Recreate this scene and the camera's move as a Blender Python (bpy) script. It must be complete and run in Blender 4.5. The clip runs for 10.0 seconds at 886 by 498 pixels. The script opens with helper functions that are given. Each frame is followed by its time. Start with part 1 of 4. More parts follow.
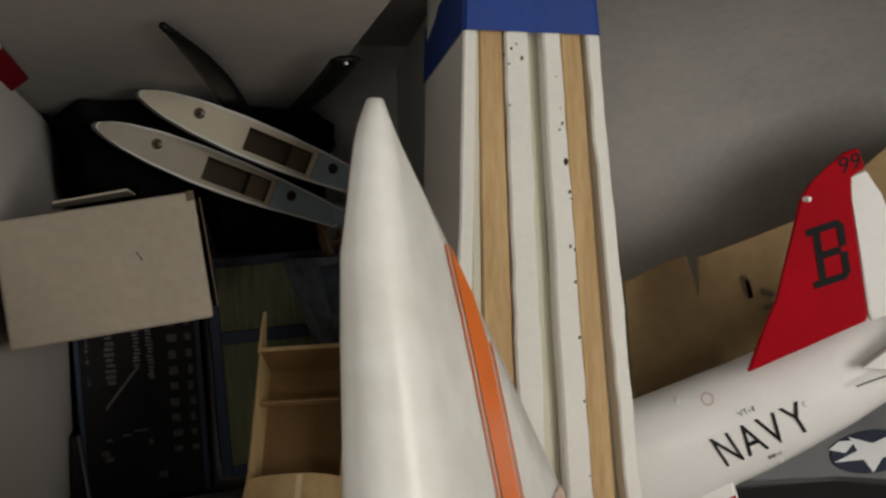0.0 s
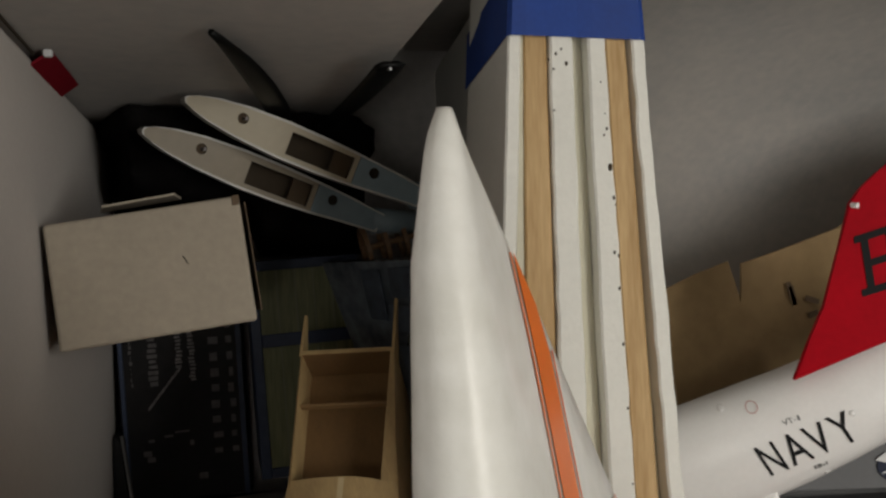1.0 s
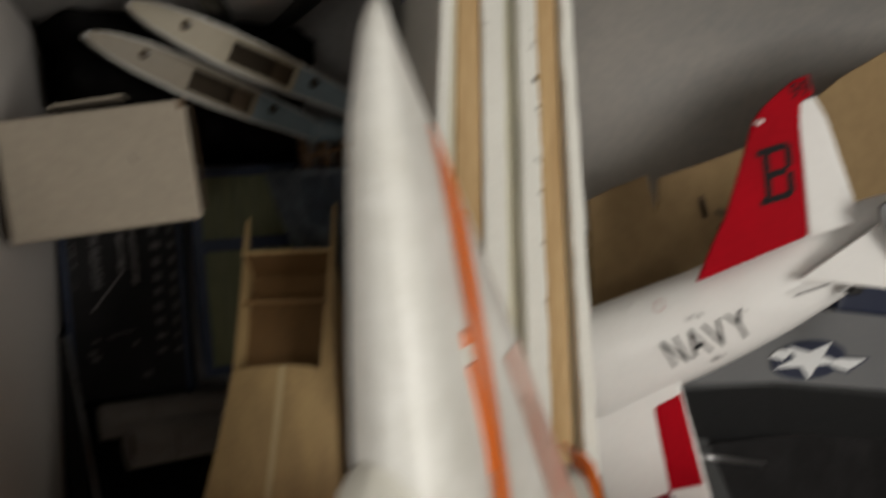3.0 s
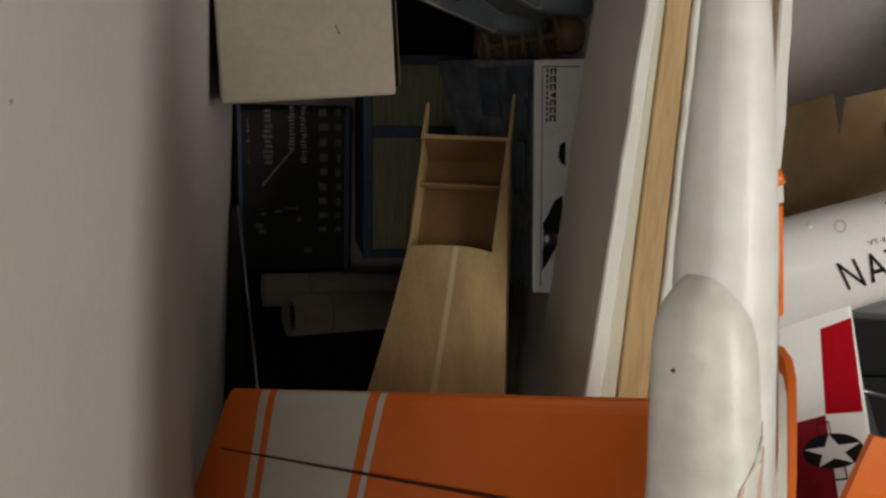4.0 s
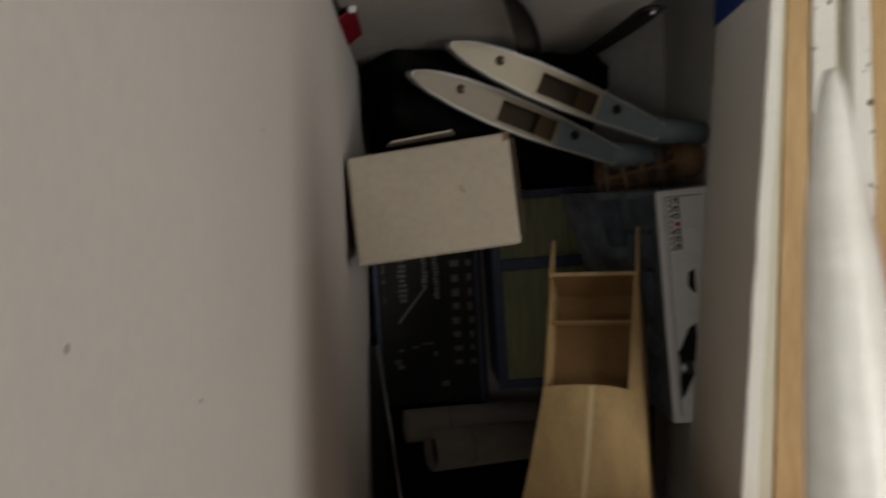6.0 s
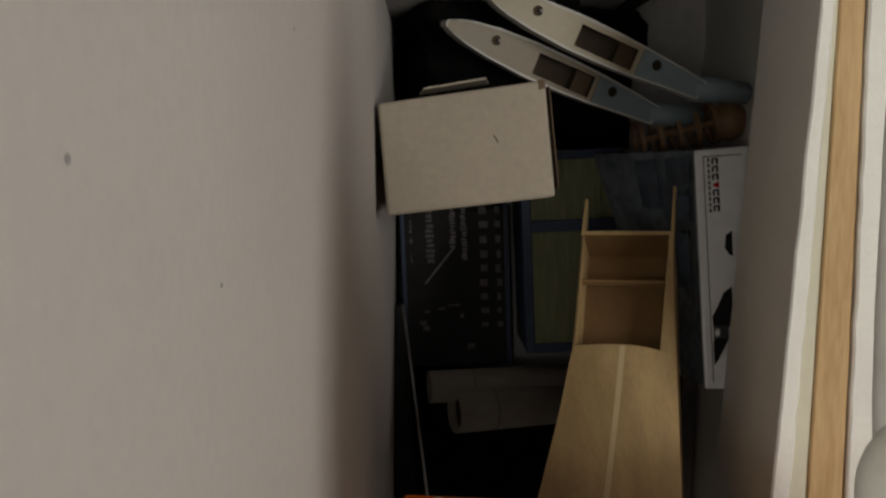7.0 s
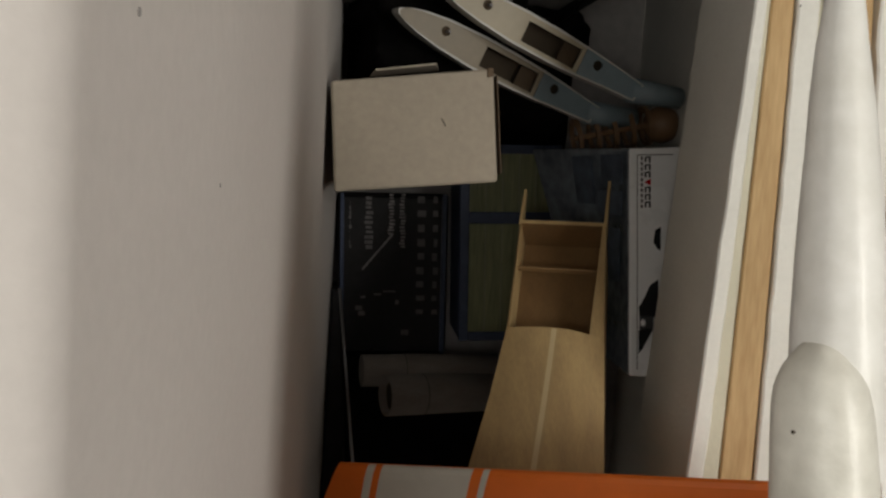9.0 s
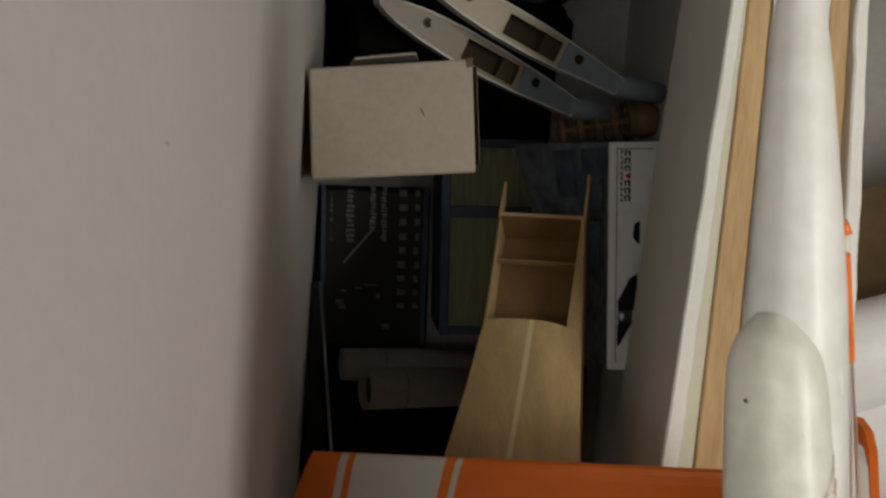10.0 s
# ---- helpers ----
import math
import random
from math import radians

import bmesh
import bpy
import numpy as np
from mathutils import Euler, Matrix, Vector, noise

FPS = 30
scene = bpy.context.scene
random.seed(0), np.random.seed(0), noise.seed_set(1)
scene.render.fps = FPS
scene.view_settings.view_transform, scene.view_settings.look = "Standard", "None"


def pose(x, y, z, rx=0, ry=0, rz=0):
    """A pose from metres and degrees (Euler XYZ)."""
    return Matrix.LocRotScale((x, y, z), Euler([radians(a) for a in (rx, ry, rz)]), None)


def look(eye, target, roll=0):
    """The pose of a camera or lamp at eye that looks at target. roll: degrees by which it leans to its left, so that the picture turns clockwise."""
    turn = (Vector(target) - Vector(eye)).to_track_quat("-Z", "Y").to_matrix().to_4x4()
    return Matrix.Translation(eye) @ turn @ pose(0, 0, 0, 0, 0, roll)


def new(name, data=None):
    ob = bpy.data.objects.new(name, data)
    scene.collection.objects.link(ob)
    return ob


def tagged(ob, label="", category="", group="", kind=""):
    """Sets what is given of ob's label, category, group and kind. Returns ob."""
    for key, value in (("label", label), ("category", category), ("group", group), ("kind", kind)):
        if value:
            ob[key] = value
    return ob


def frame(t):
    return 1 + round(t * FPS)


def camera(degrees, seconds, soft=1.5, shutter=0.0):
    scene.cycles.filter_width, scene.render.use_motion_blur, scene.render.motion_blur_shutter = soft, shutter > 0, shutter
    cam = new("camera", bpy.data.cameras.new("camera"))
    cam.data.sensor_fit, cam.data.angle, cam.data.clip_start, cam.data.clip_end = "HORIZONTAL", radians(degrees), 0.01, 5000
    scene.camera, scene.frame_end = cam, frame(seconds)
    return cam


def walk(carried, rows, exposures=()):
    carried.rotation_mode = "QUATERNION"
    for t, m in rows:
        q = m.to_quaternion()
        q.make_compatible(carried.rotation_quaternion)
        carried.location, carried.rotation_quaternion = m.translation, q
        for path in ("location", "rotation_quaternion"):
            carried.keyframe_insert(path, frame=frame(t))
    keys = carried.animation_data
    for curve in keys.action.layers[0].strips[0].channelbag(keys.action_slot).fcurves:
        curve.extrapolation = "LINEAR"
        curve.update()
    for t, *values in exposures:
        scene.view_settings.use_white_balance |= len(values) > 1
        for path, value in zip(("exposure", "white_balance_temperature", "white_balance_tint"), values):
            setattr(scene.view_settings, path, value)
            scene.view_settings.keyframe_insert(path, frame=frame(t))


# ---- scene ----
cam = camera(54.08, 10.0, soft=2.4, shutter=0.9)
PATH = [
    (0.0, 0.0000, 0.0000, 1.3700, 0.67, -16.45, -1.91),
    (0.5, -0.0044, -0.0031, 1.3706, 0.91, -15.28, -2.07),
    (1.0, -0.0090, 0.0015, 1.3681, 0.83, -14.31, -1.58),
    (1.4, -0.0040, 0.0000, 1.3760, 2.45, -14.64, -0.63),
    (1.5, -0.0017, -0.0014, 1.3717, 2.73, -14.70, -0.40),
    (2.0, -0.0074, -0.0088, 1.3760, 4.16, -15.17, -0.38),
    (2.5, 0.0059, -0.0207, 1.3933, -1.06, -18.24, -0.84),
    (2.7, 0.0010, -0.0150, 1.3950, -2.22, -19.05, -0.84),
    (2.8, -0.0030, -0.0200, 1.4030, -2.45, -19.19, -0.48),
    (3.0, -0.0220, -0.0183, 1.4274, -4.39, -18.35, -0.59),
    (3.2, -0.0506, -0.0257, 1.4302, -7.00, -15.72, 0.78),
    (4.3, -0.0996, -0.0556, 1.4222, -10.76, -10.41, 4.08),
    (4.5, -0.1033, -0.0545, 1.4230, -10.37, -10.45, 3.71),
    (5.0, -0.0678, -0.0202, 1.4495, -7.59, -10.72, 0.40),
    (5.5, -0.0802, 0.0148, 1.4668, -4.29, -8.05, -1.03),
    (6.0, -0.0983, -0.0004, 1.4456, -3.62, -2.43, -1.04),
    (6.2, -0.1038, -0.0084, 1.4331, -4.05, -1.62, -0.50),
    (7.3, -0.0999, -0.0380, 1.4253, -5.24, -0.56, 0.82),
    (7.5, -0.0933, -0.0443, 1.4293, -5.32, -1.28, 1.30),
    (8.0, -0.1038, -0.0485, 1.4351, -5.18, -2.96, 2.17),
    (8.5, -0.1044, -0.0531, 1.4386, -4.79, -4.09, 2.81),
    (9.0, -0.1178, -0.0559, 1.4542, -4.88, -5.10, 3.66),
    (9.5, -0.1157, -0.0557, 1.4593, -4.56, -5.21, 3.68),
    (10.0, -0.1049, -0.0674, 1.4535, -4.82, -5.78, 4.27),
]
walk(cam, [(t, pose(x, y, z, rx, ry, rz)) for t, x, y, z, rx, ry, rz in PATH],
     exposures=[(0.0, -0.05), (1.0, -0.08), (1.5, -0.22), (2.0, -0.16), (2.7, -0.02), (3.2, 0.0), (4.3, 0.08), (5.0, 0.05), (5.5, -0.05), (6.2, 0.13), (7.5, 0.08), (8.5, 0.14), (9.0, 0.24), (9.5, 0.16), (10.0, 0.12)])

# ---- world and light ----
world = bpy.data.worlds.new("world")
scene.world = world
world.use_nodes = True
world.node_tree.nodes["Background"].inputs[0].default_value = (1.0, 0.93, 0.86, 1)
world.node_tree.nodes["Background"].inputs[1].default_value = 0.016


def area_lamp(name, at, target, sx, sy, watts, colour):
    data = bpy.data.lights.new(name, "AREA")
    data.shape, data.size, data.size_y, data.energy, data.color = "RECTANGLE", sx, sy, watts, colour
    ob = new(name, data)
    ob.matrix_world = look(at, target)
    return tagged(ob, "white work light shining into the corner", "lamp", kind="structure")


area_lamp("ceiling_lamp", (0.98, 0.0, 2.36), (0.9, 0.0, 0), 1.0, 0.5, 18.9, (1.0, 0.965, 0.885))
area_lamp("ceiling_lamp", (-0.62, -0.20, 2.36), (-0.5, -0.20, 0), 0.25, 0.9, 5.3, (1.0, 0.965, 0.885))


# ---- materials ----
def material(name, colour, rough=0.6, metal=0.0, vary=0.12, scale=8.0, fine=90.0, bump=0.15, stretch=(1, 1, 1), second=None, coat=0.0, alpha=None, spec=0.5, dist=0.002):
    m = bpy.data.materials.new(name)
    m.use_nodes = True
    nt = m.node_tree
    n, l = nt.nodes, nt.links
    b = n["Principled BSDF"]
    tc = n.new("ShaderNodeTexCoord")
    mp = n.new("ShaderNodeMapping")
    mp.inputs["Scale"].default_value = stretch
    l.new(tc.outputs["Object"], mp.inputs[0])
    big = n.new("ShaderNodeTexNoise")
    big.inputs["Scale"].default_value, big.inputs["Detail"].default_value = scale, 5
    small = n.new("ShaderNodeTexNoise")
    small.inputs["Scale"].default_value, small.inputs["Detail"].default_value = fine, 4
    l.new(mp.outputs[0], big.inputs["Vector"])
    l.new(mp.outputs[0], small.inputs["Vector"])
    mix = n.new("ShaderNodeMix")
    mix.data_type = "FLOAT"
    mix.inputs[0].default_value = 0.4
    l.new(big.outputs["Fac"], mix.inputs[2])
    l.new(small.outputs["Fac"], mix.inputs[3])
    ramp = n.new("ShaderNodeValToRGB")
    lo = second if second else tuple(c * (1 - vary * 2) for c in colour)
    ramp.color_ramp.elements[0].position, ramp.color_ramp.elements[0].color = 0.33, (*lo, 1)
    ramp.color_ramp.elements[1].position, ramp.color_ramp.elements[1].color = 0.66, (*colour, 1)
    l.new(mix.outputs[0], ramp.inputs[0])
    l.new(ramp.outputs[0], b.inputs["Base Color"])
    rr = n.new("ShaderNodeMapRange")
    rr.inputs[3].default_value, rr.inputs[4].default_value = max(rough - 0.1, 0.03), min(rough + 0.12, 1)
    l.new(big.outputs["Fac"], rr.inputs[0])
    l.new(rr.outputs[0], b.inputs["Roughness"])
    b.inputs["Metallic"].default_value = metal
    b.inputs["Coat Weight"].default_value = coat
    b.inputs["Coat Roughness"].default_value = 0.08
    b.inputs["Specular IOR Level"].default_value = spec
    bp = n.new("ShaderNodeBump")
    bp.inputs["Strength"].default_value, bp.inputs["Distance"].default_value = bump, dist
    l.new(mix.outputs[0], bp.inputs["Height"])
    l.new(bp.outputs[0], b.inputs["Normal"])
    return m


def foam_material(name, colour):
    """Expanded foam: fused beads a few millimetres across."""
    m = material(name, colour, 0.85, vary=0.04, scale=14, fine=160, bump=0.1)
    n, l = m.node_tree.nodes, m.node_tree.links
    vo = n.new("ShaderNodeTexVoronoi")
    vo.inputs["Scale"].default_value = 230
    vo.feature = "F1"
    tc = next(q for q in n if q.type == "TEX_COORD")
    l.new(tc.outputs["Object"], vo.inputs["Vector"])
    bp = n.new("ShaderNodeBump")
    bp.inputs["Strength"].default_value, bp.inputs["Distance"].default_value = 0.22, 0.0012
    l.new(vo.outputs["Distance"], bp.inputs["Height"])
    old = next(q for q in n if q.type == "BUMP" and q != bp)
    l.new(old.outputs[0], bp.inputs["Normal"])
    l.new(bp.outputs[0], n["Principled BSDF"].inputs["Normal"])
    return m


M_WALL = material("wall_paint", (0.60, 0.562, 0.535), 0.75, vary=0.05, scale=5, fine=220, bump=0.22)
# Mottled back-wall paint, darker than M_WALL to carry the corner's shade.
M_COVE = material("dimmed_mottled_wall_paint", (0.53, 0.50, 0.47), 0.7, vary=0.05, scale=4.5, fine=60, bump=0.12, second=(0.40, 0.395, 0.39))
M_FLOOR = material("floor_concrete", (0.50, 0.48, 0.47), 0.6, vary=0.15, scale=4, fine=70, bump=0.2)
# Unseen room shell: colours kept dark so less bounced light fills the clutter.
M_ROOM = material("low_bounce_paint", (0.27, 0.25, 0.23), 0.8, vary=0.06, scale=3, fine=120)
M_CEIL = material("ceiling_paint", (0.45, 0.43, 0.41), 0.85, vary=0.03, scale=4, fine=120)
M_FOAM = foam_material("white_foam", (0.85, 0.84, 0.785))
M_FOAM_OLD = foam_material("yellowed_foam", (0.66, 0.63, 0.50))
M_BALSA = material("balsa", (0.62, 0.43, 0.22), 0.7, vary=0.1, scale=10, fine=60, bump=0.2, stretch=(6, 0.6, 6), second=(0.42, 0.26, 0.105))
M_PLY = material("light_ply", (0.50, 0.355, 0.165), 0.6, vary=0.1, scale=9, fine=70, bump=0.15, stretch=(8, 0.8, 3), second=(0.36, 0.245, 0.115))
# M_PLY darkened: the shade inside the cockpit is in the colour.
M_PLY_IN = material("shaded_cockpit_ply", (0.20, 0.112, 0.042), 0.8, vary=0.12, scale=10, fine=80, stretch=(5, 0.8, 3))
M_CARD = material("brown_cardboard", (0.36, 0.245, 0.12), 0.85, vary=0.1, scale=5, fine=50, bump=0.25, second=(0.25, 0.165, 0.078))
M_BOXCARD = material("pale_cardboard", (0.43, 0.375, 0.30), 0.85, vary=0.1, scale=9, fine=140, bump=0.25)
# Dark card for shaded sides, a worn corner and printed marks.
M_DARKCARD = material("shaded_marked_cardboard", (0.16, 0.11, 0.07), 0.9)
M_FILM = material("white_covering_film", (0.86, 0.855, 0.825), 0.40, vary=0.06, scale=26, fine=90, bump=0.4, coat=0.12, second=(0.69, 0.68, 0.63))
M_ORANGE = material("orange_covering_film", (0.88, 0.185, 0.014), 0.4, vary=0.06, scale=6, fine=60, bump=0.06, coat=0.15)
M_STRIPE = material("cream_trim_film", (0.70, 0.67, 0.60), 0.4, vary=0.05)
M_TAPE = material("blue_masking_tape", (0.012, 0.055, 0.30), 0.7, vary=0.12, scale=20, fine=200, bump=0.3)
M_NAVYWHITE = material("white_painted_foam", (0.87, 0.86, 0.85), 0.30, vary=0.03, scale=10, fine=200, bump=0.12)
M_RED = material("red_paint", (0.44, 0.003, 0.012), 0.6, vary=0.12, scale=12, fine=150, bump=0.1, spec=0.06)
M_DARKRED = material("dark_red_decal", (0.24, 0.006, 0.018), 0.5, spec=0.2)
M_BLACK = material("black_decal", (0.010, 0.010, 0.011), 0.6, spec=0.15)
M_BLACKPLASTIC = material("black_plastic", (0.018, 0.017, 0.018), 0.5, vary=0.3, scale=20, spec=0.2)
# Bag fabric; the block that blacks out the floor uses it too.
M_BLACKCLOTH = material("black_fabric_and_shade", (0.012, 0.011, 0.011), 0.95, vary=0.3, scale=30, fine=300, bump=0.5, spec=0.02)
M_CARBON = material("carbon_black", (0.006, 0.006, 0.006), 0.5, vary=0.3, spec=0.2)
# The brace's ply, darkened the same way for the cockpit shade.
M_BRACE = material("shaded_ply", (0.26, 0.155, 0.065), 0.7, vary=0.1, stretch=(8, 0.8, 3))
M_HINGE = material("dark_hinge_brown", (0.10, 0.016, 0.004), 0.7)
M_PRINT = material("grey_print", (0.15, 0.138, 0.14), 0.6, vary=0.3, scale=120)
M_PRINT2 = material("pale_print", (0.30, 0.275, 0.275), 0.6, vary=0.3, scale=120)
M_RINGPINK = material("faded_red_ring", (0.66, 0.42, 0.40), 0.5)
M_SMALLPRINT = material("small_grey_print", (0.22, 0.22, 0.22), 0.5)
M_TRAY = material("dark_brown_tray", (0.075, 0.048, 0.024), 0.8)
# The cream of M_POD, dimmed for the shade on the lower pod.
M_POD_DIM = material("shaded_cream_deck", (0.25, 0.205, 0.14), 0.5, vary=0.08)
M_SIDEPRINT = material("dusky_blue_print", (0.09, 0.115, 0.155), 0.35, vary=0.3, scale=30)
M_BLUEPLASTIC = material("blue_plastic", (0.06, 0.080, 0.140), 0.4, vary=0.2, scale=20, spec=0.25)
M_WINDOW = material("clear_case_lid", (0.26, 0.27, 0.145), 0.4, vary=0.25, scale=25, fine=60, stretch=(6, 0.5, 1), spec=0.2)
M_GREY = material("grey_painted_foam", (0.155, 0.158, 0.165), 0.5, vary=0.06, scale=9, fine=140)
M_DARKGREY = material("dark_grey_matt", (0.026, 0.027, 0.029), 0.5, vary=0.1, scale=9, fine=140)
M_DEEPBLUE = material("deep_blue_paint", (0.010, 0.016, 0.045), 0.5)
M_STEEL = material("steel_tube", (0.45, 0.45, 0.46), 0.3, metal=0.9)
M_TUBE = material("pale_card_tube", (0.31, 0.285, 0.26), 0.8, vary=0.12, scale=18, stretch=(1, 4, 4))
M_POD = material("painted_pod_white", (0.40, 0.345, 0.245), 0.5, vary=0.06)
M_PODEDGE = material("pod_rim_white", (0.52, 0.51, 0.48), 0.45, vary=0.05)
M_PODBLUE = material("pod_dull_blue", (0.20, 0.26, 0.29), 0.5, vary=0.1, scale=12)
M_WHITEBOX = material("glossy_white_card", (0.72, 0.73, 0.74), 0.25, vary=0.03)
M_WOODTURN = material("turned_wood", (0.19, 0.105, 0.05), 0.5, vary=0.12)
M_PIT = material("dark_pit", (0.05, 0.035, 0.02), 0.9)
M_SALMON = material("salmon_film", (0.70, 0.36, 0.26), 0.3, vary=0.12, scale=30, fine=80, bump=0.3, coat=0.3, second=(0.66, 0.50, 0.42))
M_SCUFF = material("grey_scuff", (0.36, 0.34, 0.33), 0.8)
M_RIB = material("lid_rib_plastic", (0.24, 0.25, 0.16), 0.5)
M_FAIR = material("cream_fairing_film", (0.82, 0.805, 0.735), 0.38, vary=0.08, scale=45, fine=120, bump=0.5, coat=0.12, second=(0.62, 0.605, 0.54))
M_BOXSIDE = material("glossy_dusky_print", (0.19, 0.22, 0.255), 0.2, vary=0.35, scale=14, fine=60)
M_SEAMPALE = material("pale_balsa_seam", (0.62, 0.50, 0.29), 0.6, vary=0.06)
M_STARWHITE = material("white_decal", (0.78, 0.79, 0.80), 0.4, vary=0.02)

# ---- builders ----
BASE = {}


def thing(name, at, label, category, group="", kind=""):
    ob = new(name)
    ob.empty_display_size = 0.05
    ob.location = at
    BASE[ob] = Vector(at)
    return tagged(ob, label, category, group, kind)


def finish(bm, smooth=False):
    bmesh.ops.remove_doubles(bm, verts=bm.verts, dist=1e-6)
    bmesh.ops.recalc_face_normals(bm, faces=bm.faces)
    for fc in bm.faces:
        fc.smooth = smooth if smooth != 'round' else max(abs(c) for c in fc.normal) < 0.9999


def part(name, bm, mat, parent, label="", smooth=False):
    """Links a bmesh, given in world metres, as one mesh under a thing or a part."""
    finish(bm, smooth)
    off = BASE[parent]
    bmesh.ops.translate(bm, vec=-off, verts=bm.verts)
    me = bpy.data.meshes.new(name)
    bm.to_mesh(me)
    bm.free()
    me.materials.append(mat)
    ob = new(name, me)
    ob.parent = parent
    BASE[ob] = off
    return tagged(ob, label)


def solid(name, bm, mat, label, category, kind="", group="", smooth=False):
    """A thing that is one mesh, with its origin in its base."""
    finish(bm, smooth)
    lo = Vector([min(v.co[i] for v in bm.verts) for i in range(3)])
    hi = Vector([max(v.co[i] for v in bm.verts) for i in range(3)])
    at = Vector(((lo.x + hi.x) / 2, (lo.y + hi.y) / 2, lo.z))
    bmesh.ops.translate(bm, vec=-at, verts=bm.verts)
    me = bpy.data.meshes.new(name)
    bm.to_mesh(me)
    bm.free()
    me.materials.append(mat)
    ob = new(name, me)
    ob.location = at
    BASE[ob] = at
    return tagged(ob, label, category, group, kind)


def block(x0, x1, y0, y1, z0, z1, bevel=0.0, seg=2, bm=None):
    made = bmesh.new()
    bmesh.ops.create_cube(made, size=1)
    bmesh.ops.scale(made, vec=(x1 - x0, y1 - y0, z1 - z0), verts=made.verts)
    bmesh.ops.translate(made, vec=((x0 + x1) / 2, (y0 + y1) / 2, (z0 + z1) / 2), verts=made.verts)
    if bevel:
        bmesh.ops.bevel(made, geom=made.edges, offset=bevel, segments=seg, profile=0.5, affect="EDGES")
    return made


def corners8(low, high, bevel=0.0, seg=2):
    """A block from four lower and four upper corners, each listed round."""
    bm = bmesh.new()
    a = [bm.verts.new(p) for p in low]
    b = [bm.verts.new(p) for p in high]
    bm.faces.new(a[::-1]), bm.faces.new(b)
    for i in range(len(a)):
        j = (i + 1) % len(a)
        bm.faces.new((a[i], a[j], b[j], b[i]))
    if bevel:
        bmesh.ops.bevel(bm, geom=bm.edges, offset=bevel, segments=seg, profile=0.5, affect="EDGES")
    return bm


def loft(rings, closed=True, caps=True):
    bm = bmesh.new()
    vs = [[bm.verts.new(p) for p in ring] for ring in rings]
    n = len(rings[0])
    for a, b in zip(vs, vs[1:]):
        for i in range(n if closed else n - 1):
            j = (i + 1) % n
            bm.faces.new((a[i], a[j], b[j], b[i]))
    if caps and closed:
        bm.faces.new(vs[0][::-1]), bm.faces.new(vs[-1])
    return bm


def circle_ring(c, r, u, v, n=16):
    c, u, v = Vector(c), Vector(u), Vector(v)
    return [c + u * (r * math.cos(2 * math.pi * i / n)) + v * (r * math.sin(2 * math.pi * i / n)) for i in range(n)]


def tube(a, b, r, r2=None, n=16, hollow=0.0):
    a, b = Vector(a), Vector(b)
    d = (b - a).normalized()
    u = d.orthogonal().normalized()
    v = d.cross(u)
    r2 = r if r2 is None else r2
    rings = [circle_ring(a, r, u, v, n), circle_ring(b, r2, u, v, n)]
    if hollow:
        rings = [circle_ring(a, r - hollow, u, v, n), circle_ring(a, r, u, v, n), circle_ring(b, r2, u, v, n), circle_ring(b, r2 - hollow, u, v, n), circle_ring(a, r - hollow, u, v, n)]
        return loft(rings, caps=False)
    return loft(rings)


def plate(outline, normal, thick, holes=()):
    """A flat sheet with that outline (3D points in one plane) and holes through it."""
    bm = bmesh.new()
    edges = []
    for loop in (outline, *holes):
        vs = [bm.verts.new(p) for p in loop]
        edges += [bm.edges.new((vs[i], vs[(i + 1) % len(vs)])) for i in range(len(vs))]
    res = bmesh.ops.triangle_fill(bm, use_beauty=True, use_dissolve=False, edges=edges)
    faces = [g for g in res["geom"] if isinstance(g, bmesh.types.BMFace)]
    ext = bmesh.ops.extrude_face_region(bm, geom=faces)
    vs = [g for g in ext["geom"] if isinstance(g, bmesh.types.BMVert)]
    bmesh.ops.translate(bm, vec=Vector(normal) * -thick, verts=vs)
    return bm


def frame_at(o, u, v):
    """A frame with origin o, first axis u, second axis as near v as can be."""
    u = Vector(u).normalized()
    w = u.cross(Vector(v)).normalized()
    v = w.cross(u)
    return Matrix(((u.x, v.x, w.x, o[0]), (u.y, v.y, w.y, o[1]), (u.z, v.z, w.z, o[2]), (0, 0, 0, 1)))


def text_mesh(body, size, m, thick=0.0006, spacing=1.0, bold=0.0):
    cu = bpy.data.curves.new("lettering", "FONT")
    cu.body, cu.size, cu.extrude, cu.space_character = body, size, thick, spacing
    cu.resolution_u, cu.offset = 4, bold
    ob = bpy.data.objects.new("lettering", cu)
    me = bpy.data.meshes.new_from_object(ob)
    bpy.data.objects.remove(ob)
    bm = bmesh.new()
    bm.from_mesh(me)
    bpy.data.meshes.remove(me)
    bmesh.ops.transform(bm, matrix=m, verts=bm.verts)
    return bm

# ---- structure ----
solid("floor", block(-1.7, 2.3, -2.3, 0.45, -0.1, 0.0), M_FLOOR, "grey-blue concrete floor, dim under the clutter", "floor", "structure")
solid("ceiling", block(-1.7, 2.3, -2.3, 0.45, 2.4, 2.5), M_CEIL, "unseen plain ceiling, darkened to cut bounce light", "ceiling", "structure")
solid("wall_west", block(-0.44, -0.162, -1.9, 0.184, 0.0, 1.326, 0.011, 12), M_WALL, "off-white painted half-height wall with scuffs", "wall", "structure", smooth="round")
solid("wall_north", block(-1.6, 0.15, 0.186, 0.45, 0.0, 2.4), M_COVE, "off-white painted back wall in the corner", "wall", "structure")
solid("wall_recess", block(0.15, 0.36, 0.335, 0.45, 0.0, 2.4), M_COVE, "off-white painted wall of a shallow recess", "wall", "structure")
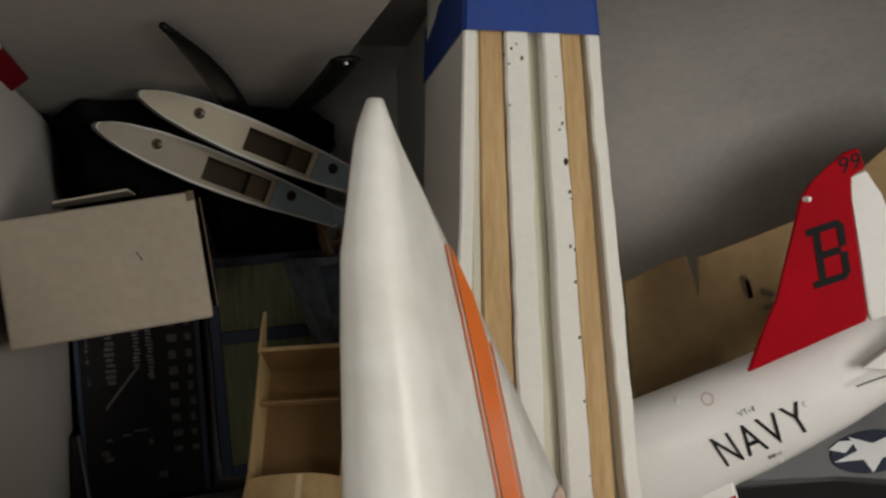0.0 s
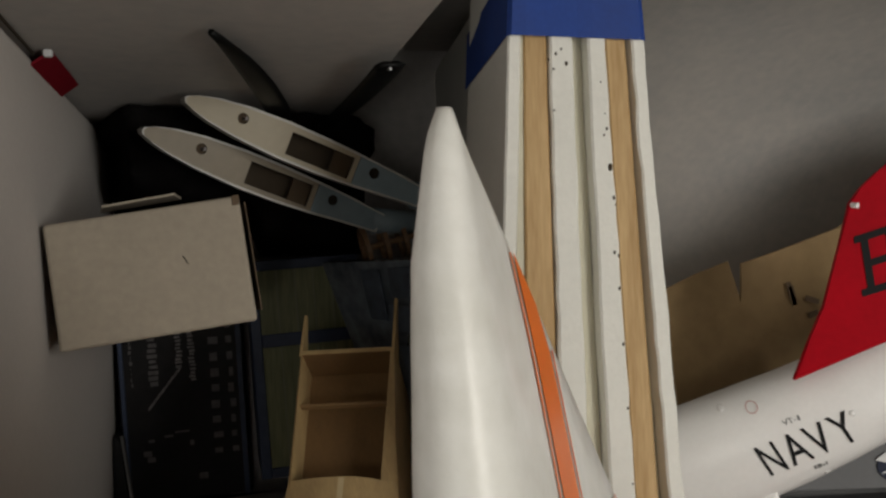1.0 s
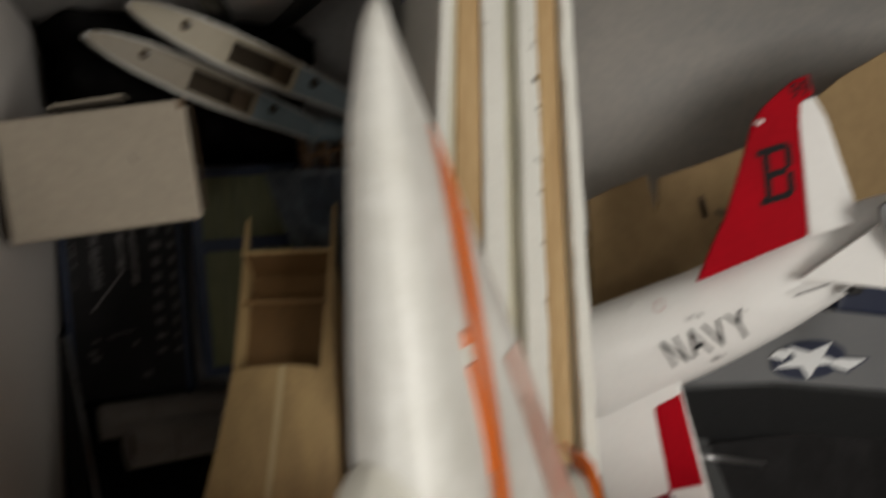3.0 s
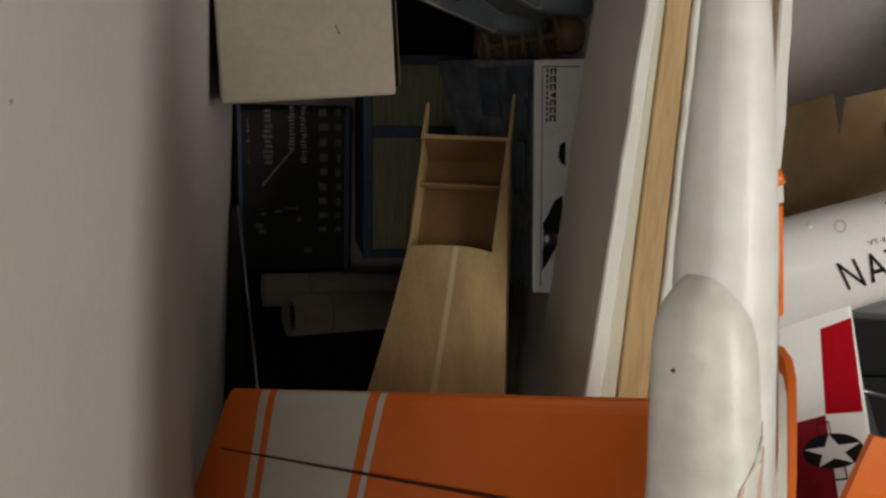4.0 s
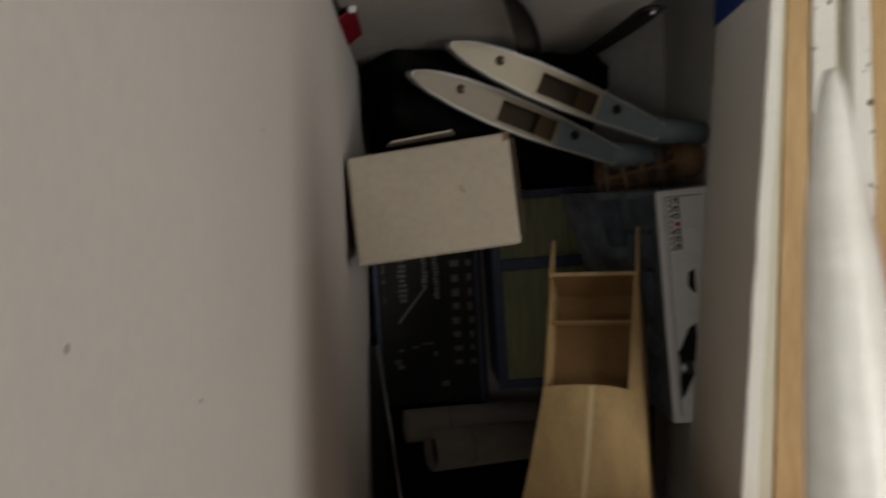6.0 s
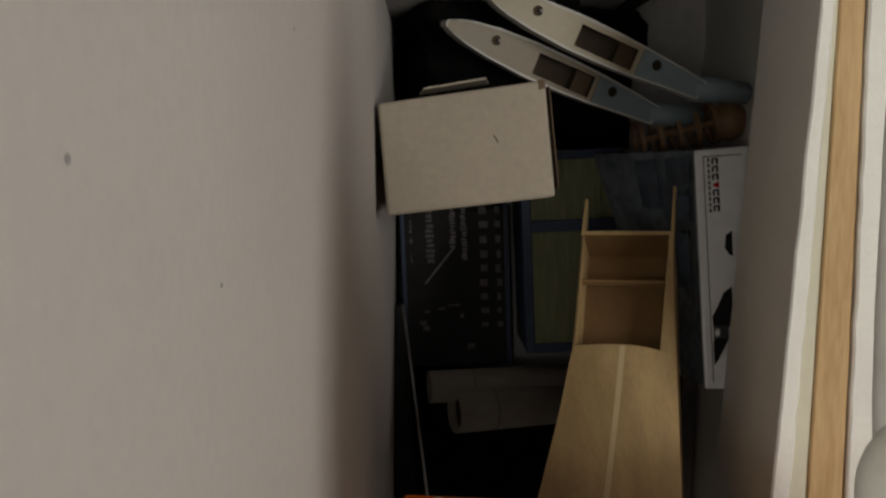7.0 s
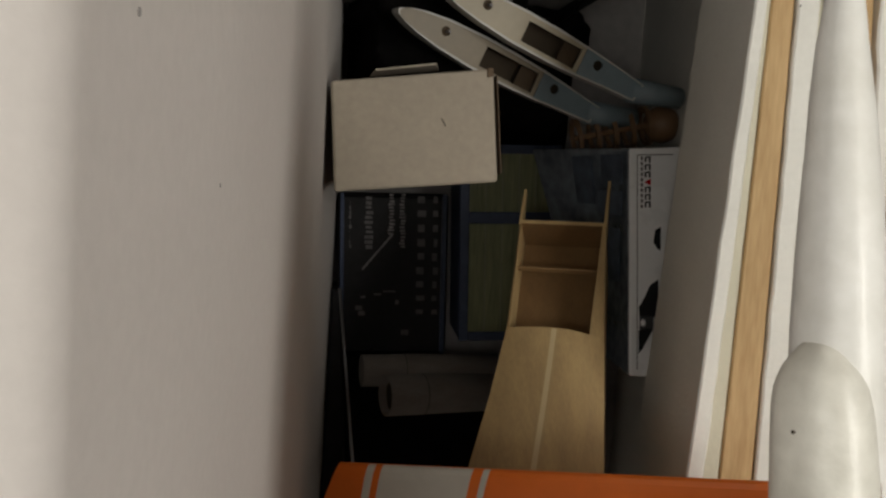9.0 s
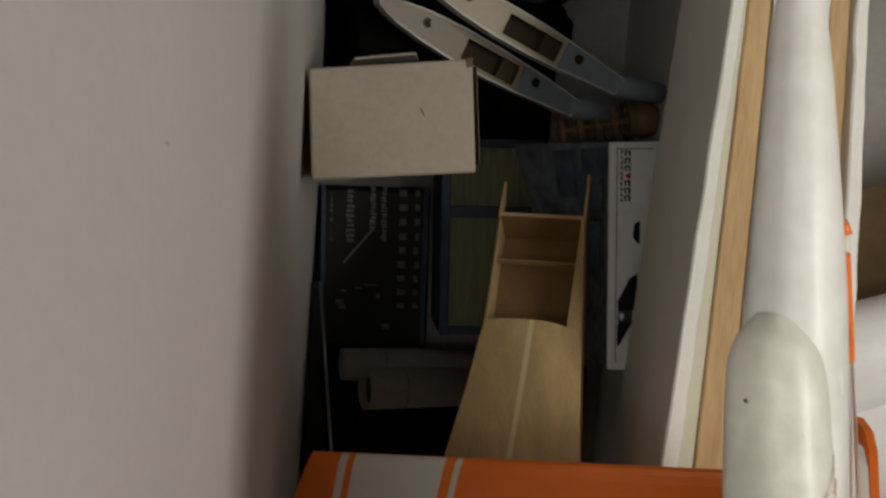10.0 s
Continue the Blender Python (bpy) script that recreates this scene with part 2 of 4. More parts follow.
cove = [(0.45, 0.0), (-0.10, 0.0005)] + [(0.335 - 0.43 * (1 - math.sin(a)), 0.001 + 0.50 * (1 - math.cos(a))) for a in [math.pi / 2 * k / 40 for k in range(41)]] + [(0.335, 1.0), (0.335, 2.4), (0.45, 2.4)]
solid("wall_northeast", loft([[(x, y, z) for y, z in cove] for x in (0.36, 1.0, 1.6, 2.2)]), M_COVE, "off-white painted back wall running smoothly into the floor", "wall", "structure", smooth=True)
solid("wall_east", block(2.2, 2.3, -2.3, 0.45, 0.0, 2.4), M_ROOM, "unseen plain wall, darkened to cut bounce light", "wall", "structure")
solid("wall_south", block(-1.7, 2.2, -2.3, -2.2, 0.0, 2.4), M_ROOM, "unseen plain wall, darkened to cut bounce light", "wall", "structure")
solid("wall_outer", block(-1.7, -1.6, -2.2, 0.45, 0.0, 2.4), M_ROOM, "unseen plain wall, darkened to cut bounce light", "wall", "structure")

# scuffs on the half-height wall
for sy, sz, sr in ((-0.062, 1.182, 0.0007), (-0.028, 1.283, 0.0009), (0.03, 1.05, 0.0007)):
    bm = tube((-0.1622, sy, sz), (-0.1616, sy, sz), sr, n=8)
    solid("scuff", bm, M_SCUFF, "small grey scuff on the painted wall", "scuff", "structure")

# red tab taped into the corner
tab = thing("red_tab", (-0.15, 0.175, 0.42), "red plastic tab with a white end stuck in the wall corner", "tab")
part("strip", corners8([(-0.1615, 0.172, 0.425), (-0.145, 0.185, 0.425), (-0.1475, 0.1855, 0.425), (-0.1618, 0.1745, 0.425)],
                       [(-0.1615, 0.172, 0.57), (-0.145, 0.185, 0.57), (-0.1475, 0.1855, 0.57), (-0.1618, 0.1745, 0.57)]), M_DARKRED, tab)
part("end_cap", block(-0.1515, -0.1440, 0.1795, 0.1857, 0.5685, 0.5755, 0.0015), M_STARWHITE, tab, "white end piece")


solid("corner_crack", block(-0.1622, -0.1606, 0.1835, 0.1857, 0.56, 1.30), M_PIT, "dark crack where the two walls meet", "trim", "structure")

# ---- foam wing cores standing on edge, taped together ----
LEAN_X = 0.105
pack = thing("wing_core_bundle", (0.36, -0.05, 0.0), "white foam wing cores with balsa edges bound by blue tape", "wing cores")
Y_N, Y_S = 0.30, -0.62


def slab_x(xn, xs, y):
    """x of a slab's face at z = 0.68, given at y = 0.17 and at y = -0.25."""
    return xs + (xn - xs) * (y + 0.25) / 0.42


def slab(x0n, x1n, x0s, x1s, top, wob=0.0, seed=0, low=False):
    rnd = random.Random(seed)
    ys = [Y_S + (Y_N - Y_S) * i / 44 for i in range(45)]
    rings = []
    for y in ys:
        a, b = slab_x(x0n, x0s, y), slab_x(x1n, x1s, y)
        a += rnd.uniform(-wob, wob)
        b += rnd.uniform(-wob, wob)
        t = top + rnd.uniform(-wob, wob)
        sh = LEAN_X * (0.68 - 0.0)
        e = min(0.0018, (b - a) * 0.2)
        foot = [(a + sh, y, 0.0), (b + sh, y, 0.0)]
        if low:
            z = 0.472 + 0.11 * (y + 0.02)
            bow = 0.0085 * (0.17 - y) / 0.42
            xa, xb = a + LEAN_X * (0.68 - z) + bow, b + LEAN_X * (0.68 - z) + bow
            foot = [(xa, y, z), (xa + 0.004, y, z - 0.006), (xb, y, z - 0.010)]
        rings.append(foot + [(b + LEAN_X * (0.68 - t + 0.004), y, t - e), (b - e, y, t), (a + e, y, t), (a + LEAN_X * (0.68 - t + 0.004), y, t - e)])
    return loft(rings)


core_rows = [
    ("foam_core", 0.2265, 0.2380, 0.2025, 0.2185, 0.682, 0.0005, M_FOAM),
    ("balsa_edge", 0.2416, 0.2625, 0.2336, 0.2640, 0.679, 0.0002, M_BALSA),
    ("foam_core", 0.2635, 0.2845, 0.2655, 0.2900, 0.683, 0.0006, M_FOAM),
    ("foam_strip", 0.2855, 0.2975, 0.2905, 0.3080, 0.668, 0.0004, M_FOAM_OLD),
    ("foam_core", 0.2980, 0.3150, 0.3085, 0.3330, 0.684, 0.0006, M_FOAM),
    ("balsa_edge", 0.3160, 0.3355, 0.3335, 0.3560, 0.680, 0.0002, M_BALSA),
    ("foam_strip", 0.3358, 0.3390, 0.3562, 0.3650, 0.664, 0.0003, M_FOAM_OLD),
    ("foam_core", 0.3395, 0.3520, 0.3655, 0.3810, 0.683, 0.0010, M_FOAM),
    ("foam_strip", 0.2382, 0.2414, 0.2187, 0.2334, 0.6765, 0.0003, M_FOAM_OLD),
]
for i, (nm, a, b, c, d, top, wob, mt) in enumerate(core_rows):
    part(nm, slab(a, b, c, d, top, wob, i + 3, i in (0, 1, 8)), mt, pack)
# pits along the second balsa edge, as dark beads painting the shade in the holes
for y, dx, r in ((0.145, -0.006, 0.0012), (0.118, -0.004, 0.001), (0.105, -0.003, 0.0014), (0.0995, -0.006, 0.0011), (0.072, -0.0022, 0.0028), (0.046, -0.001, 0.0022), (0.040, 0.0, 0.0012), (-0.001, -0.0035, 0.0018), (-0.004, 0.0, 0.0014),
                 (-0.032, -0.0012, 0.0015), (-0.08, -0.001, 0.0014), (-0.135, -0.001, 0.0016), (-0.2, -0.001, 0.0012), (0.163, -0.052, 0.001), (0.168, -0.045, 0.0012), (0.155, -0.048, 0.0009), (0.172, -0.04, 0.001), (0.16, -0.036, 0.0016), (0.12, -0.05, 0.0009)):
    y += 0.0015
    x = slab_x(0.3137, 0.3314, y) + dx
    bm = bmesh.new()
    bmesh.ops.create_uvsphere(bm, u_segments=8, v_segments=5, radius=r)
    bmesh.ops.scale(bm, vec=(0.8, 1.3, 0.5), verts=bm.verts)
    bmesh.ops.translate(bm, vec=(x, y, 0.6838), verts=bm.verts)
    part("pit", bm, M_PIT, pack)
# blue tape over the top edges and down both faces
tape_rings = []
for y in (0.1835, 0.195, 0.21, 0.225, 0.2415):
    k = 0.0006
    xl, xr = slab_x(0.2265, 0.2025, y) - 0.0012, slab_x(0.352, 0.381, y) + 0.0012
    outer = [(xl + LEAN_X * 0.2, y - 0.006, 0.48), (xl + LEAN_X * 0.1, y - 0.003, 0.58), (xl, y, 0.681), (xl + 0.003, y, 0.6855)]
    outer += [(xl + (xr - xl) * f, y, 0.6862 - s) for f, s in ((0.12, 0.0), (0.25, 0.0004), (0.42, 0.0), (0.5, 0.0014), (0.6, 0.0), (0.8, 0.0004), (0.96, 0.0))]
    outer += [(xr, y, 0.683), (xr + LEAN_X * 0.1 + 0.001, y, 0.58), (xr + LEAN_X * 0.2 + 0.001, y, 0.48)]
    tape_rings.append(outer)
bm = loft(tape_rings, closed=False, caps=False)
bmesh.ops.solidify(bm, geom=bm.faces, thickness=0.0006)
part("tape", bm, M_TAPE, pack, "blue masking tape")


# ---- pale cardboard box standing on the floor ----
B4 = [(-0.158, 0.0365, 0.562), (0.0075, 0.0615, 0.556), (0.0225, -0.0545, 0.538), (-0.1492, -0.0755, 0.542)]
carton = thing("cardboard_box", (-0.07, -0.005, 0.0), "tall pale cardboard box standing on its end by the wall", "box")
inset = [(x + (-0.07 - x) * 0.02, y + (-0.005 - y) * 0.02, z) for x, y, z in B4]
# Sides and flap are coloured dark for the shade below the lid.
part("body", corners8([(x, y, 0) for x, y, z in inset], [(x, y, z - 0.011) for x, y, z in inset], 0.002), M_DARKCARD, carton, "brown cardboard side with shade in its colour")
part("lid", corners8([(x, y, z - 0.010) for x, y, z in B4], B4, 0.0035, 3), M_BOXCARD, carton, "pale worn cardboard top")
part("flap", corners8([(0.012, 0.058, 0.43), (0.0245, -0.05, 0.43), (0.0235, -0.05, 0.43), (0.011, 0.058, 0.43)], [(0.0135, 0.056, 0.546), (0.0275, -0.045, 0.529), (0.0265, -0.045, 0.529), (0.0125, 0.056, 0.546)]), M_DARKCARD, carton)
part("back_flap", corners8([(-0.118, 0.050, 0.50), (-0.045, 0.062, 0.50), (-0.045, 0.064, 0.50), (-0.118, 0.052, 0.50)], [(-0.113, 0.053, 0.532), (-0.05, 0.064, 0.532), (-0.05, 0.066, 0.532), (-0.113, 0.055, 0.532)]), M_BOXCARD, carton, "torn pale flap")
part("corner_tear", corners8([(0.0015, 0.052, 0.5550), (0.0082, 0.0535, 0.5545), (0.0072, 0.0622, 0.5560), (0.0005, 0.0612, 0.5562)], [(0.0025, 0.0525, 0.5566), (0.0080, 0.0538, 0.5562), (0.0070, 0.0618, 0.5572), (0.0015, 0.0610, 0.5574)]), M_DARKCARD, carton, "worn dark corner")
part("pen_mark", corners8([(-0.0432, 0.0075, 0.5507), (-0.0422, 0.0075, 0.5507), (-0.0373, 0.0000, 0.5490), (-0.0383, 0.0000, 0.5490)], [(-0.0432, 0.0075, 0.5521), (-0.0422, 0.0075, 0.5521), (-0.0373, 0.0000, 0.5504), (-0.0383, 0.0000, 0.5504)]), M_BLACK, carton, "short dark pen mark")


# ---- black tool case with printed lid ----
Q = [Vector((-0.160, -0.086, 0)), Vector((0.019, -0.079, 0)), Vector((0.029, -0.338, 0)), Vector((-0.148, -0.345, 0))]


def on_case(u, v, z):
    p = (Q[0] * (1 - u) + Q[1] * u) * (1 - v) + (Q[3] * (1 - u) + Q[2] * u) * v
    return (p.x, p.y, z)


def case_bar(u0, v0, u1, v1, z0=0.0705, z1=0.0716):
    c = [(u0, v0), (u1, v0), (u1, v1), (u0, v1)]
    return corners8([on_case(u, v, z0) for u, v in c], [on_case(u, v, z1) for u, v in c])


case = thing("tool_case", (-0.065, -0.21, 0.0), "flat black plastic case with grey print, on the floor", "case")
part("tray", corners8([on_case(u, v, 0.0) for u, v in ((0, 0), (1, 0), (1, 1), (0, 1))], [on_case(u, v, 0.055) for u, v in ((0, 0), (1, 0), (1, 1), (0, 1))], 0.005), M_BLACKPLASTIC, case)
part("lid", corners8([on_case(u, v, 0.0555) for u, v in ((0.01, 0.01), (0.99, 0.01), (0.99, 0.99), (0.01, 0.99))], [on_case(u, v, 0.0705) for u, v in ((0.02, 0.02), (0.98, 0.02), (0.98, 0.98), (0.02, 0.98))], 0.003), M_BLACKPLASTIC, case)
part("rim", case_bar(0.93, 0.0, 0.97, 0.99, 0.0706, 0.0765), M_BLUEPLASTIC, case)
part("rim", case_bar(0.03, 0.0, 0.06, 0.99, 0.0706, 0.0765), M_BLUEPLASTIC, case)
rnd = random.Random(5)
for u0, u1, va, vb, step, mt in ((0.24, 0.32, 0.02, 0.34, 0.030, M_PRINT), (0.45, 0.51, 0.0, 0.24, 0.020, M_PRINT2), (0.55, 0.61, 0.0, 0.34, 0.020, M_PRINT2), (0.10, 0.13, 0.05, 0.33, 0.03, M_PRINT)):
    v = va
    while v < vb:
        h = step * rnd.uniform(0.5, 0.78)
        part("print_bar", case_bar(u0 + rnd.uniform(0, 0.015), v, u1 - rnd.uniform(0, 0.02), v + h), mt, case)
        v += step
for k in range(8):
    u, v = 0.48 - k * 0.034, 0.255 + k * 0.028
    part("print_bar", corners8([on_case(u + a, v + b, 0.0706) for a, b in ((-0.02, 0.016), (0.012, -0.016), (0.022, -0.006), (-0.01, 0.026))], [on_case(u + a, v + b, 0.0716) for a, b in ((-0.02, 0.016), (0.012, -0.016), (0.022, -0.006), (-0.01, 0.026))]), M_PRINT2, case)
for r in range(9):
    for c, (ua, ub) in enumerate(((0.70, 0.79), (0.845, 0.91))):
        v = 0.0 + r * 0.088
        part("print_block", case_bar(ua + rnd.uniform(0, 0.02), v + 0.012, ub - rnd.uniform(0, 0.02), v + rnd.uniform(0.04, 0.062)), M_PRINT, case)
for k in range(7):
    u, v = rnd.uniform(0.15, 0.6), rnd.uniform(0.5, 0.92)
    part("print_block", case_bar(u, v, u + rnd.uniform(0.03, 0.12), v + rnd.uniform(0.01, 0.04)), M_PRINT, case)


# ---- blue parts cases with clear lids ----
def parts_case(at, sx, sy, h, turn, label):
    c = thing("parts_case", at, label, "parts case", "parts cases on the floor")
    m = Matrix.Translation(at) @ pose(0, 0, 0, 0, 0, turn)

    def put(name, bm, mat, lab=""):
        bmesh.ops.transform(bm, matrix=m, verts=bm.verts)
        part(name, bm, mat, c, lab)
    put("tray", block(-sx / 2, sx / 2, -sy / 2, sy / 2, 0, h - 0.012, 0.004), M_BLUEPLASTIC, "dark blue plastic tray")
    w = 0.014
    for x0, x1, y0, y1 in ((-sx / 2, -sx / 2 + w, -sy / 2, sy / 2), (sx / 2 - w, sx / 2, -sy / 2, sy / 2), (-sx / 2 + w, sx / 2 - w, -sy / 2, -sy / 2 + w), (-sx / 2 + w, sx / 2 - w, sy / 2 - w, sy / 2), (-sx / 2 + w, sx / 2 - w, 0.03, 0.048)):
        put("lid_frame", block(x0, x1, y0, y1, h - 0.0115, h, 0.0015), M_BLUEPLASTIC)
    for y0, y1 in ((-sy / 2 + w, 0.03), (0.048, sy / 2 - w)):
        put("lid_window", block(-sx / 2 + w, sx / 2 - w, y0, y1, h - 0.0115, h - 0.004), M_WINDOW, "clear lid over yellowish contents")
        for k in range(1, 5):
            x = -sx / 2 + w + (sx - 2 * w) * k / 5
            put("lid_rib", block(x - 0.0008, x + 0.0008, y0, y1, h - 0.004, h - 0.0028), M_RIB)
    return c


parts_case((0.108, -0.146, 0.0), 0.155, 0.30, 0.15, 3, "blue plastic parts case with a clear yellowed lid, lying flat")
parts_case((0.232, -0.085, 0.0), 0.09, 0.16, 0.21, 4, "narrow blue plastic parts case with a clear lid")


# ---- pale card tubes ----
for a, b, r in (((-0.1064, -0.357, 0.128), (0.110, -0.354, 0.088), 0.025), ((-0.069, -0.386, 0.163), (0.118, -0.386, 0.100), 0.031)):
    tb = thing("card_tube", (a[0], a[1], a[2] - r), "pale cardboard tube with an open end, lying in the clutter", "tube", "card tubes")
    part("sleeve", tube(a, b, r, n=28, hollow=0.003), M_TUBE, tb, smooth=True)
    dr = (Vector(b) - Vector(a)).normalized()
    # A near-black disc paints the shade in the tube's mouth.
    part("inside", tube(Vector(a) + dr * 0.012, Vector(a) + dr * 0.014, r - 0.0032, n=28), M_PIT, tb, "dark disc for the shade in the open end")
    mid = Vector(a).lerp(Vector(b), 0.3)
    part("seam", tube(mid, mid + (Vector(b) - Vector(a)).normalized() * 0.0015, r + 0.0006, n=28), M_PRINT, tb)
# Added black block: stands in for deep shade on the floor round the tubes.
solid("floor_shade_block", block(-0.14, 0.30, -0.72, -0.352, 0.0, 0.066, 0.006), M_BLACKCLOTH, "low black block added for the floor shade under the tubes", "box")

# ---- long black case and steel rod by the wall ----
solid("rod_case", corners8([(-0.1605, -0.235, 0), (-0.146, -0.24, 0), (-0.105, -0.80, 0), (-0.1605, -0.80, 0)], [(-0.1605, -0.235, 0.095), (-0.146, -0.24, 0.095), (-0.105, -0.80, 0.095), (-0.1605, -0.80, 0.095)], 0.004), M_BLACKPLASTIC, "long narrow black case along the wall", "case")
solid("steel_rod", tube((-0.1475, -0.235, 0.098), (-0.0985, -0.62, 0.098), 0.0028, n=12), M_STEEL, "thin steel rod lying on the black case", "rod", smooth=True)

# ---- black fabric bag in the corner ----
bm = bmesh.new()
bmesh.ops.create_grid(bm, x_segments=30, y_segments=12, size=0.5)
for v in bm.verts:
    x, y = v.co.x + 0.5, v.co.y + 0.5
    e = min(1, 8 * min(x, 1 - x)) * min(1, 6 * min(y, 1 - y))
    h = 0.255 + 0.075 * y - 0.06 * x + 0.02 * noise.noise((x * 7, y * 3, 0.3)) + 0.012 * noise.noise((x * 22, y * 9, 2))
    wx = -0.155 + 0.36 * x
    # Right of the carton the skirt reaches south to black out shaded floor.
    y0 = 0.066 - 0.058 * min(1.0, max(0.0, (wx - 0.032) / 0.012))
    v.co = (wx, y0 + (0.182 - y0) * y, max(0.0, h * (0.25 + 0.75 * e) if y < 0.8 else h * (0.6 + 0.4 * min(1, 8 * min(x, 1 - x)))))
ext = bmesh.ops.extrude_face_region(bm, geom=bm.faces[:])
for g in ext["geom"]:
    if isinstance(g, bmesh.types.BMVert):
        g.co.z = 0.0
solid("black_bag", bm, M_BLACKCLOTH, "slumped black fabric bag, front skirt standing in for floor shade", "bag", smooth=True)


# ---- wing pods with openings ----
def pod(h1, h2, label, deck_mat):
    h1, h2 = Vector(h1), Vector(h2)
    d = (h2 - h1)
    m = frame_at(h1, d, (0, 1, 0.15))
    L = d.length

    def outline(k):
        pts = []
        top = [(-0.385, 0.0), (-0.37, 0.035), (-0.31, 0.075), (-0.2, 0.115), (0.0, 0.155), (0.3, 0.175), (0.6, 0.170), (0.9, 0.150), (1.15, 0.125), (1.42, 0.085)]
        low = [(1.40, -0.115), (1.15, -0.135), (0.9, -0.165), (0.6, -0.185), (0.3, -0.185), (0.0, -0.155), (-0.2, -0.115), (-0.31, -0.075), (-0.37, -0.04)]
        for a, b in top + low:
            pts.append((a * L - 0.002 * k, b * L * 0.74 * (1 - 0.12 * k)))
        return pts
    p = thing("wing_pod", m @ Vector((0.5 * L, 0, -0.05)), label, "model part", "wing pods")
    rim = [m @ Vector((a, b, 0)) for a, b in outline(0)]
    inner = [m @ Vector((a, b, 0)) for a, b in outline(1)]
    wax = (m.to_3x3() @ Vector((0, 0, 1)))
    part("shell", plate(rim, wax, 0.030, [inner]), M_PODEDGE, p, "off-white rim")
    ring = lambda c, r, n=14: [m @ Vector((c + r * math.cos(-6.2832 * i / n), 0.004 + r * math.sin(-6.2832 * i / n), -0.0015)) for i in range(n)]
    rect = lambda a, b, c, e: [m @ Vector((a * L, c * L, -0.0015)), m @ Vector((b * L, c * L, -0.0015)), m @ Vector((b * L, e * L, -0.0015)), m @ Vector((a * L, e * L, -0.0015))]
    inner2 = [q - wax * 0.0015 for q in inner]
    up_y = 0.153 * 0.74 * L * 0.88
    lo_y = -0.168 * 0.74 * L * 0.88
    left_face = [q for q in inner2[:7]] + [m @ Vector((0.86 * L, up_y, -0.0015)), m @ Vector((0.86 * L, lo_y, -0.0015))] + [q for q in inner2[13:]]
    right_face = [m @ Vector((0.865 * L, lo_y, -0.0015)), m @ Vector((0.865 * L, up_y, -0.0015))] + inner2[7:13]
    part("deck", plate(left_face, wax, 0.003, [ring(0.0, 0.0062), rect(0.345, 0.825, -0.090, 0.072)]), deck_mat, p, "cream painted deck with cut-outs")
    part("tail_deck", plate(right_face, wax, 0.003, [ring(L, 0.0066)]), M_PODBLUE, p, "dull blue deck")
    part("servo_tray", plate([q - wax * 0.008 for q in rect(0.685, 0.823, -0.088, 0.070)], wax, 0.002), M_TRAY, p, "brown inner tray")
    part("pin", tube(m @ Vector((0.0015, 0.004, -0.004)), m @ Vector((0.0025, 0.005, 0.004)), 0.0020, n=10), M_PRINT2, p, "small grey pin")
    part("hole_plug", plate([q - wax * 0.0035 for q in ring(0.0, 0.006)], wax, 0.001), M_TRAY, p, "brown plug")
    # Near-black plate: paints the shade seen through the deck openings.
    part("bottom", plate([q - wax * 0.022 for q in inner2], wax, 0.003), M_PIT, p, "dark plate for the shade inside")
    a = m @ Vector((1.36 * L, -0.012 * L, -0.014))
    b = a + Vector((0.075, -0.004, -0.02))
    part("boom", tube(a, b, 0.0165, 0.014, 18), M_PODBLUE, p, "grey-blue tail boom", smooth=True)
    return p


pod((0.0166, 0.1535, 0.397), (0.1664, 0.0965, 0.362), "off-white boat-shaped wing pod with dull blue end on bag", M_POD)
pod((-0.0288, 0.1245, 0.361), (0.123, 0.0685, 0.315), "boat-shaped wing pod on bag, shade in its cream deck colour", M_POD_DIM)

# ---- black propeller blades against the back wall ----
for pts, wd, lab in ((((-0.0126, 0.179, 0.675), (0.030, 0.176, 0.56), (0.075, 0.170, 0.25)), (0.004, 0.020, 0.018), "curved black propeller blade leaning on the wall"),
                     (((0.140, 0.172, 0.615), (0.142, 0.170, 0.50), (0.118, 0.166, 0.25)), (0.019, 0.017, 0.016), "blunt black carbon blade leaning on the wall")):
    rings = []
    for i in range(13):
        t = i / 12
        p = Vector(pts[0]) * (1 - t) ** 2 + Vector(pts[1]) * 2 * t * (1 - t) + Vector(pts[2]) * t * t
        w = wd[0] * (1 - t) ** 2 + wd[1] * 2.6 * t * (1 - t) + wd[2] * t * t
        rings.append([p + Vector((w * c, 0.004 * s, 0.3 * w * c)) for c, s in ((0.7, 0), (0.35, 0.7), (-0.35, 0.7), (-0.7, 0), (-0.35, -0.7), (0.35, -0.7))])
    bl = thing("propeller_blade", pts[2], lab, "propeller")
    part("blade", loft(rings), M_CARBON, bl, smooth=True)
    if wd[0] > 0.01:
        part("tip_bolt", tube((0.138, 0.167, 0.616), (0.139, 0.167, 0.620), 0.0016, n=10), M_STEEL, bl, "bright metal tip")

# ---- ribbed wooden former under the pods ----
fr = thing("ribbed_frame", (0.25, 0.025, 0.21), "brown wooden frame of round ribs with a turned end", "model part")
for k, x in enumerate((0.168, 0.192, 0.216, 0.240, 0.264)):
    part("rib", tube((x, 0.012 + 0.25 * (x - 0.168), 0.262), (x + 0.006, 0.0135 + 0.25 * (x - 0.168), 0.262), 0.028, n=20, hollow=0.006), M_WOODTURN, fr)
part("spine", tube((0.165, 0.012, 0.278), (0.29, 0.043, 0.278), 0.004, n=8), M_WOODTURN, fr)
bm = bmesh.new()
